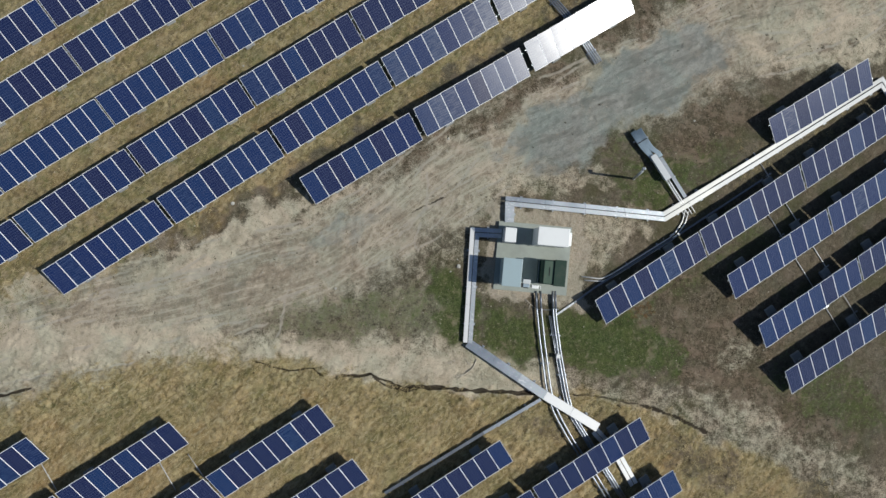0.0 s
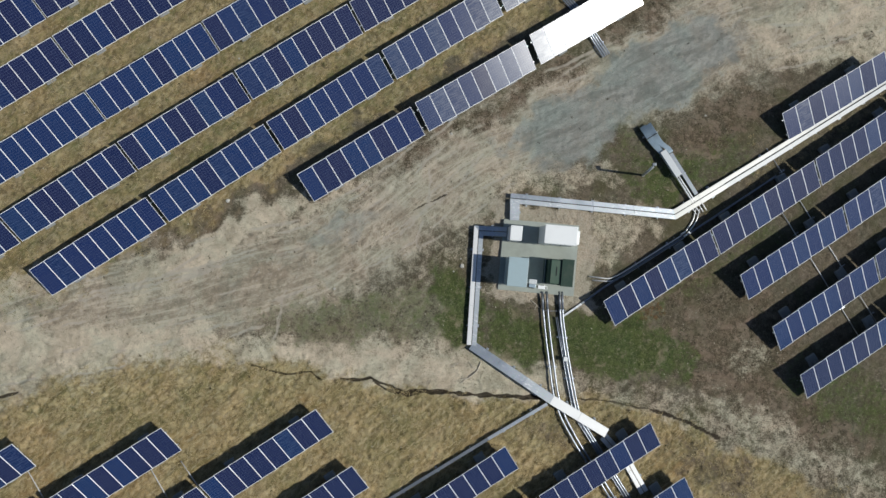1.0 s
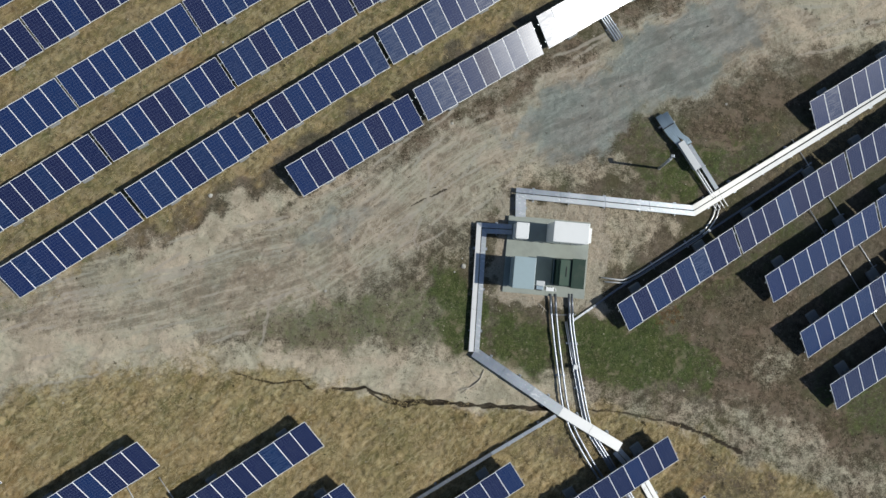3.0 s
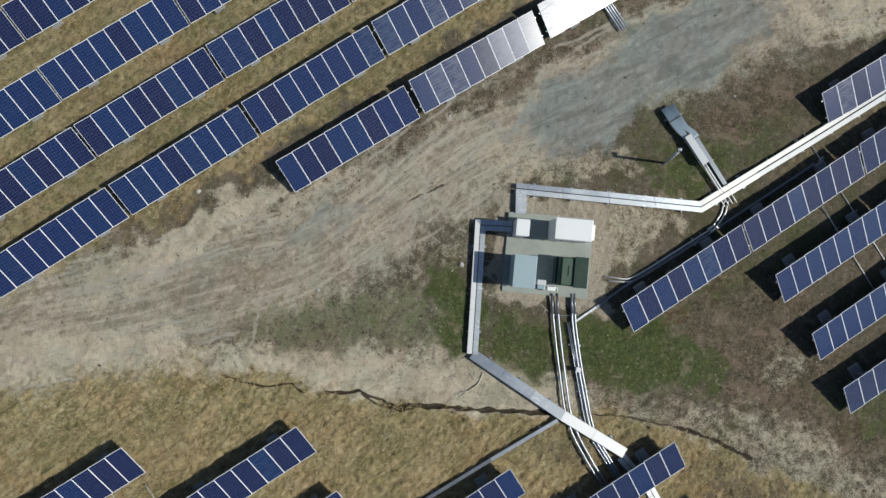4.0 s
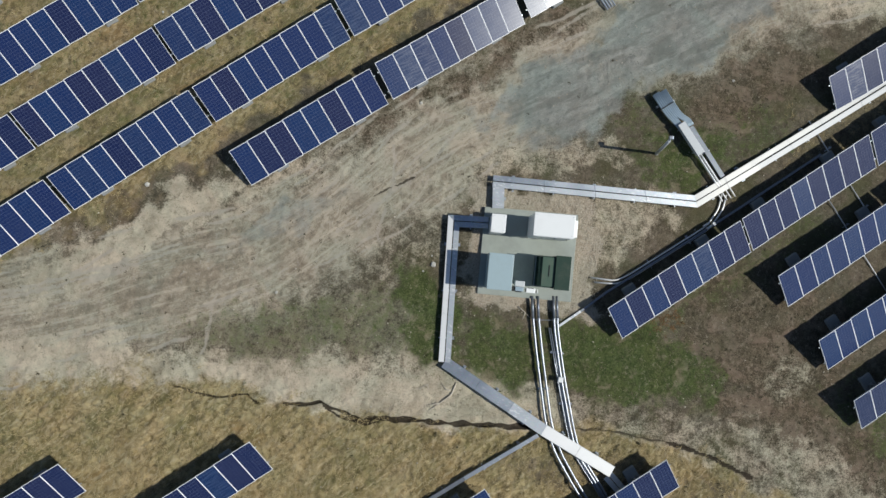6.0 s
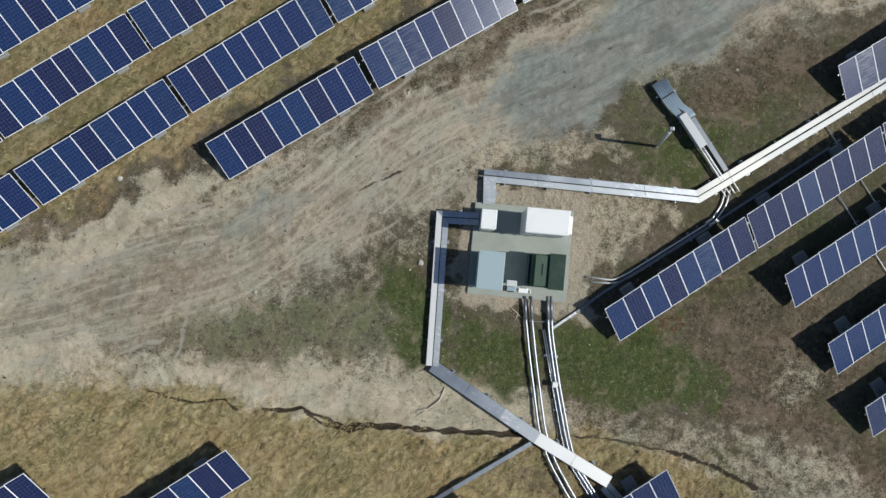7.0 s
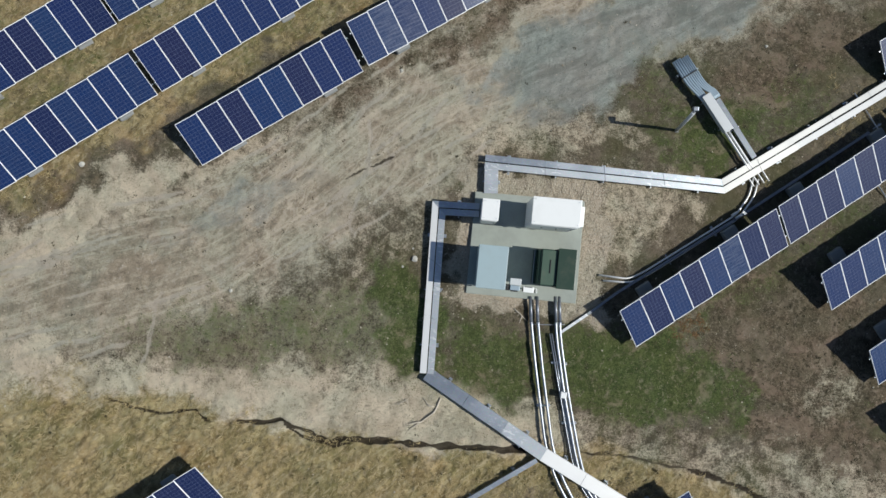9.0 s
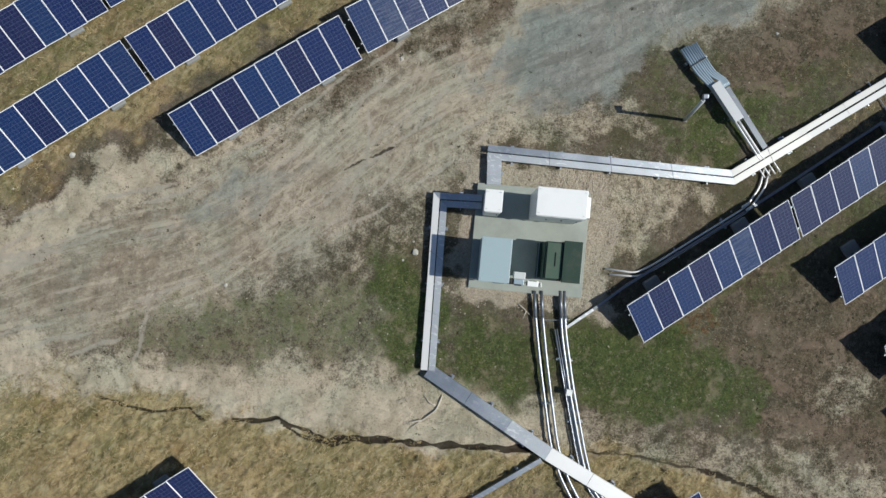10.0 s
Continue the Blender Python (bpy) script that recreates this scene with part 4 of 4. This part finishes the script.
for k in range(2):
    a = Vector((14.76, 4.56)) + across * 0.15 * k
    runs.append(([a, a + along * 0.6, a + along * 1.5, a + along * 2.0], 0.28))
conduit("two short pale conduits from trough to tray", runs, 0.052, clamps=5.0, mat=ZINC)
runs = []
for k in range(4):
    a = Vector((15.55, 3.0)) + across * 0.24 * k
    runs.append(([a, a + along * 0.6, a + along * (1.0 + 0.05 * k)], 0.12))
conduit("short pale stub conduits under the cable tray", runs, 0.036, clamps=5.0, mat=ZINC)
runs = [(shifted([(6.3, 17.6), (8.3, 15.3), (10.22, 12.3)], 0.13 * k, 0.08 * k), 0.14) for k in range(4)]
conduit("four grey conduits passing under panels into gravel", runs, 0.048, clamps=1.6)
for a, b in (((21.2, 3.3), (27.1, -6.3)), ((20.9, 6.5), (28.6, -5.8)), ((-25.4, -13.2), (-24.0, -15.5)), ((-17.9, -13.3), (-16.7, -15.3)), ((-16.0, -13.0), (-14.6, -15.0))):
    conduit("single cream conduit lying across between panel rows", [([a, Vector(a).lerp(Vector(b), 0.5), b], 0.08)], 0.028, clamps=3.0, mat=CREAM)

# ---- mast lamp ----
mast = thing("lamp_post", "slim grey post with small flood lamp, slightly leaning", "lamp post", at=pose(12.70, 4.65, float(ground_at(12.70, 4.65))))
tip = Vector((-0.30, 0.13, 2.5))
part("pole", tube([(0, 0, -0.2), tip * 0.5, tip], 0.075, 12), GREY_BOX, mast)
part("base_plate", box((0.16, 0.16, 0.05), (0, 0, -0.03), 0.01), BALLAST, mast)
part("bracket", tube([tip, tip + Vector((0.06, 0.12, 0.06))], 0.03, 8), STEEL, mast)
head = part("lamp_head", box((0.22, 0.18, 0.12), (tip.x + 0.06, tip.y + 0.14, 2.5), 0.03, Matrix.Rotation(radians(12), 4, "X")), DULL_SHADED, mast)
part("lens", box((0.2, 0.14, 0.012), (tip.x + 0.06, tip.y + 0.14, 2.492), 0.003), WHITE, head)

# ---- stones, branches and loose bits ----
SOIL_STONE = concrete("field_stone", (0.50, 0.48, 0.43))
BARK = painted("weathered_dead_wood", (0.56, 0.50, 0.41), 0.9, 0.0, 0.12, 20)


def stone(x, y, size, seed):
    rng = random.Random(seed)
    bm = bmesh.new()
    bmesh.ops.create_icosphere(bm, subdivisions=2, radius=size)
    for v in bm.verts:
        v.co *= 1 + rng.uniform(-0.22, 0.22)
        v.co.z *= 0.6
    ob = tagged(new("stone", mesh_of("stone", bm, SOIL_STONE)), "small pale stone lying on the bare ground", "stone", "loose stones")
    ob.matrix_world = pose(x, y, float(land(np.array([x]), np.array([y]))[0]) + size * 0.25, 0, 0, rng.uniform(0, 360))
    return ob


for i, (x, y, size) in enumerate([(1.07, -1.17, 0.13), (-13.51, 2.87, 0.13), (1.0, -0.72, 0.05), (0.55, -1.5, 0.05), (-6.83, -2.59, 0.08), (-21.5, -8.9, 0.06), (16.9, 8.6, 0.07), (0.4, 7.2, 0.09), (-13.0, 11.9, 0.06)]):
    stone(x, y, size, i)


def branch(label, runs, thick):
    b = thing("dead_branch", label, "branch", "dead branches")
    for pts in runs:
        p = [q + Vector((0, 0, random.uniform(0, 0.03))) for q in rounded(on_ground(pts, 0.05), 0.15, 4)]
        part("limb", tube(p, thick, 6, radii=[thick * (1 - 0.75 * i / (len(p) - 1)) for i in range(len(p))]), BARK, b)
    return b


branch("forked bleached dead branch lying on bare soil", [[(2.25, -7.12), (2.0, -7.7), (1.4, -8.14), (1.0, -8.4), (0.83, -8.62)], [(1.4, -8.14), (1.1, -8.15), (0.8, -8.3)], [(1.95, -7.5), (1.75, -7.45), (1.5, -7.1)]], 0.038)
branch("short dry stick beside the conduits", [[(5.4, -3.3), (5.7, -3.55), (6.0, -3.88)], [(5.75, -3.6), (5.6, -3.95)]], 0.032)
branch("thin dry twig beside the raised cable tray", [[(0.4, -7.4), (0.8, -7.2), (1.05, -7.0)], [(0.8, -7.2), (0.9, -7.5)]], 0.016)
conduit("thin cross pipe between conduits near the pad", [([(6.2, -3.95), (6.9, -3.98), (7.6, -3.96)], 0.1)], 0.018, clamps=5.0)


# ---- grass, litter and pebbles ----
def scatter(count, weight, seed, box_=(-31, 31, -18.5, 19)):
    """Random places, kept where weight(x, y) is high."""
    rng = np.random.RandomState(seed)
    x, y = rng.uniform(box_[0], box_[1], count), rng.uniform(box_[2], box_[3], count)
    keep = rng.uniform(0, 1, count) < weight(x, y)
    x, y = x[keep], y[keep]
    c, s = math.cos(radians(PAD_TURN)), math.sin(radians(PAD_TURN))
    u, v = (x - PAD_X) * c + (y - PAD_Y) * s, (y - PAD_Y) * c - (x - PAD_X) * s
    free = (np.abs(u) > 2.45) | (np.abs(v) > 2.3)
    return x[free], y[free], rng


def blades(name, x, y, rng, per, length, width, lean, spread, mat, label, category):
    """Tufts of tapering blades, all in one mesh."""
    n = len(x) * per
    bx, by = np.repeat(x, per) + rng.normal(0, spread, n), np.repeat(y, per) + rng.normal(0, spread, n)
    bz = land(bx, by) - 0.012
    size = np.repeat(rng.uniform(0.6, 1.25, len(x)), per) * rng.uniform(0.6, 1.2, n) * length
    side = np.repeat(rng.uniform(0, 2 * math.pi, len(x)), per) + rng.normal(0, 0.9, n)
    down = np.radians(rng.uniform(lean[0], lean[1], n))
    dx, dy, dz = np.cos(side) * np.sin(down), np.sin(side) * np.sin(down), np.cos(down)
    half = width * rng.uniform(0.7, 1.3, n) / 2
    wx, wy = -np.sin(side) * half, np.cos(side) * half
    sag = 0.25 * size
    co = np.empty((n, 5, 3))
    co[:, 0] = np.stack([bx - wx, by - wy, bz], 1)
    co[:, 1] = np.stack([bx + wx, by + wy, bz], 1)
    mx, my, mz = bx + dx * size * 0.55, by + dy * size * 0.55, bz + dz * size * 0.6
    co[:, 2] = np.stack([mx + wx * 0.8, my + wy * 0.8, mz], 1)
    co[:, 3] = np.stack([mx - wx * 0.8, my - wy * 0.8, mz], 1)
    co[:, 4] = np.stack([bx + dx * size, by + dy * size, np.maximum(bz + 0.015, bz + dz * size - sag * np.sin(down))], 1)
    base = np.arange(n)[:, None] * 5
    faces = np.concatenate([base + [0, 1, 2], base + [0, 2, 3], base + [3, 2, 4]], 1).reshape(-1, 3)
    me = bpy.data.meshes.new(name)
    me.vertices.add(n * 5)
    me.vertices.foreach_set("co", co.ravel())
    me.loops.add(faces.size)
    me.loops.foreach_set("vertex_index", faces.ravel())
    me.polygons.add(len(faces))
    me.polygons.foreach_set("loop_start", np.arange(0, faces.size, 3))
    me.update(calc_edges=True)
    me.materials.append(mat)
    return tagged(new(name, me), label, category, kind="stuff")


def blade_material(name, a, b, c):
    k = Net(name)
    ramp = k.n.new("ShaderNodeValToRGB")
    for e, col in zip((ramp.color_ramp.elements[0], ramp.color_ramp.elements[1]), (a, c)):
        e.color = (*col, 1)
    ramp.color_ramp.elements.new(0.5).color = (*b, 1)
    k.l.new(k.island(), ramp.inputs[0])
    patch = k.noise(k.coords(), 0.6, 4)
    return k.end(k.mix(k.math("MULTIPLY", k.step(patch, 0.4, 0.7), 0.5), ramp.outputs[0], tuple(v * 0.55 for v in b)), 0.8, 0.0, 0.2)


def straw_weight(x, y):
    s = covers_at(x, y)
    return np.clip(s[4] * np.where(y > 0, 0.55, 1.0) * (1 - s[1]) * (1 - s[0]) * (0.55 + 0.6 * waves(x, y, 33, 2.5, 3)), 0, 1)


def turf_weight(x, y):
    s = covers_at(x, y)
    return np.clip((1 - s[4]) * (1 - 0.92 * s[0]) * (1 - 0.8 * s[1]) * (1 - s[2]) * (1 - s[6]) * (0.4 + 0.6 * waves(x, y, 34, 2.0, 3)), 0, 1)


def green_weight(x, y):
    s = covers_at(x, y)
    return np.clip(s[3] * 1.2 * (1 - s[6]) * (0.6 + 0.6 * waves(x, y, 35, 1.6, 3)), 0, 1)


def litter_weight(x, y):
    s = covers_at(x, y)
    return np.clip((0.5 * s[0] + 0.6 * (1 - s[4]) * (1 - s[1])) * (1 - 0.8 * s[3]) * (1 - s[2]) * (1 - s[6]) * (0.3 + 0.9 * waves(x, y, 36, 3.0, 3)), 0, 1)


DRY = blade_material("dry_grass", (0.240, 0.180, 0.080), (0.430, 0.338, 0.172), (0.66, 0.550, 0.330))
OLIVE = blade_material("dull_turf", (0.090, 0.080, 0.042), (0.165, 0.142, 0.086), (0.33, 0.285, 0.195))
LUSH = blade_material("green_grass", (0.050, 0.080, 0.020), (0.108, 0.142, 0.045), (0.23, 0.235, 0.110))
PALE_STRAW = blade_material("bleached_straw", (0.27, 0.232, 0.168), (0.36, 0.315, 0.235), (0.48, 0.425, 0.33))
x, y, rng = scatter(46000, straw_weight, 11)
blades("dry_grass", x, y, rng, 12, 0.26, 0.016, (30, 78), 0.085, DRY, "matted tan dry grass between the panel rows", "grass")
x, y, rng = scatter(60000, turf_weight, 12)
blades("thin_turf", x, y, rng, 6, 0.11, 0.018, (40, 85), 0.05, OLIVE, "sparse dull brown turf on trodden soil", "grass")
WEED = blade_material("dark_weeds", (0.022, 0.024, 0.012), (0.045, 0.040, 0.022), (0.085, 0.065, 0.036))
x, y, rng = scatter(26000, lambda x, y: np.where(x > 11, 0.42, 0.2) * covers_at(x, y)[5] + 0.02, 18)
blades("low_weeds", x, y, rng, 9, 0.10, 0.035, (55, 85), 0.03, WEED, "dark withered weed clumps dotting the soil", "weeds")
RUSTY = blade_material("withered_fern", (0.10, 0.050, 0.022), (0.17, 0.095, 0.042), (0.28, 0.18, 0.09))
x, y, rng = scatter(900, lambda x, y: blob(x, y, 13.1, -4.15, 0.9, 0.5, 30), 19, (11, 15, -6, -2))
blades("withered_fern", x, y, rng, 6, 0.16, 0.03, (60, 85), 0.05, RUSTY, "rust-brown withered plant patch beside green grass", "weeds")
x, y, rng = scatter(90000, green_weight, 13)
blades("green_grass", x, y, rng, 7, 0.10, 0.016, (25, 75), 0.05, LUSH, "low fresh green grass round the equipment pad", "grass")
x, y, rng = scatter(60000, litter_weight, 14)
blades("straw_litter", x, y, rng, 3, 0.16, 0.014, (80, 89), 0.10, PALE_STRAW, "loose bleached straw strewn over the track", "straw")


def pebbles(name, x, y, rng, lo, hi, mat, label):
    """Many small angular stones in one mesh."""
    n = len(x)
    r = lo + (hi - lo) * rng.uniform(0, 1, n) ** 3
    unit = np.array([(1, 0, 0), (-1, 0, 0), (0, 1, 0), (0, -1, 0), (0, 0, 0.7), (0, 0, -0.7)], float)
    co = unit[None] * r[:, None, None] * rng.uniform(0.65, 1.35, (n, 6, 1))
    a = rng.uniform(0, 6.28, n)
    ca, sa = np.cos(a)[:, None], np.sin(a)[:, None]
    co = np.stack([co[..., 0] * ca - co[..., 1] * sa, co[..., 0] * sa + co[..., 1] * ca, co[..., 2]], -1)
    co += np.stack([x, y, land(x, y) + 0.2 * r], 1)[:, None]
    tri = np.array([(0, 2, 4), (2, 1, 4), (1, 3, 4), (3, 0, 4), (2, 0, 5), (1, 2, 5), (3, 1, 5), (0, 3, 5)])
    faces = (np.arange(n)[:, None, None] * 6 + tri[None]).reshape(-1, 3)
    me = bpy.data.meshes.new(name)
    me.vertices.add(n * 6)
    me.vertices.foreach_set("co", co.ravel())
    me.loops.add(faces.size)
    me.loops.foreach_set("vertex_index", faces.ravel())
    me.polygons.add(len(faces))
    me.polygons.foreach_set("loop_start", np.arange(0, faces.size, 3))
    me.update(calc_edges=True)
    me.materials.append(mat)
    return tagged(new(name, me), label, "gravel", kind="stuff")


CHIP = blade_material("stone_chips", (0.30, 0.255, 0.19), (0.50, 0.44, 0.35), (0.64, 0.59, 0.49))
CRUSHED = blade_material("crushed_grey_stone", (0.16, 0.17, 0.16), (0.26, 0.27, 0.25), (0.38, 0.39, 0.36))
x, y, rng = scatter(30000, lambda x, y: covers_at(x, y)[6], 15, (2, 10.5, -4.5, 4))
pebbles("apron_gravel", x, y, rng, 0.012, 0.04, CHIP, "tan gravel apron round the concrete pad")
x, y, rng = scatter(40000, lambda x, y: 0.4 * covers_at(x, y)[2], 16, (2, 22, 4, 17))
pebbles("crushed_stone", x, y, rng, 0.010, 0.032, CRUSHED, "loose grey crushed stone spread on the track")
x, y, rng = scatter(26000, lambda x, y: 0.25 * np.clip(covers_at(x, y)[0] + covers_at(x, y)[1] + 0.3, 0, 1), 17)
pebbles("field_pebbles", x, y, rng, 0.012, 0.05, CHIP, "scattered small pebbles and clods on bare soil")
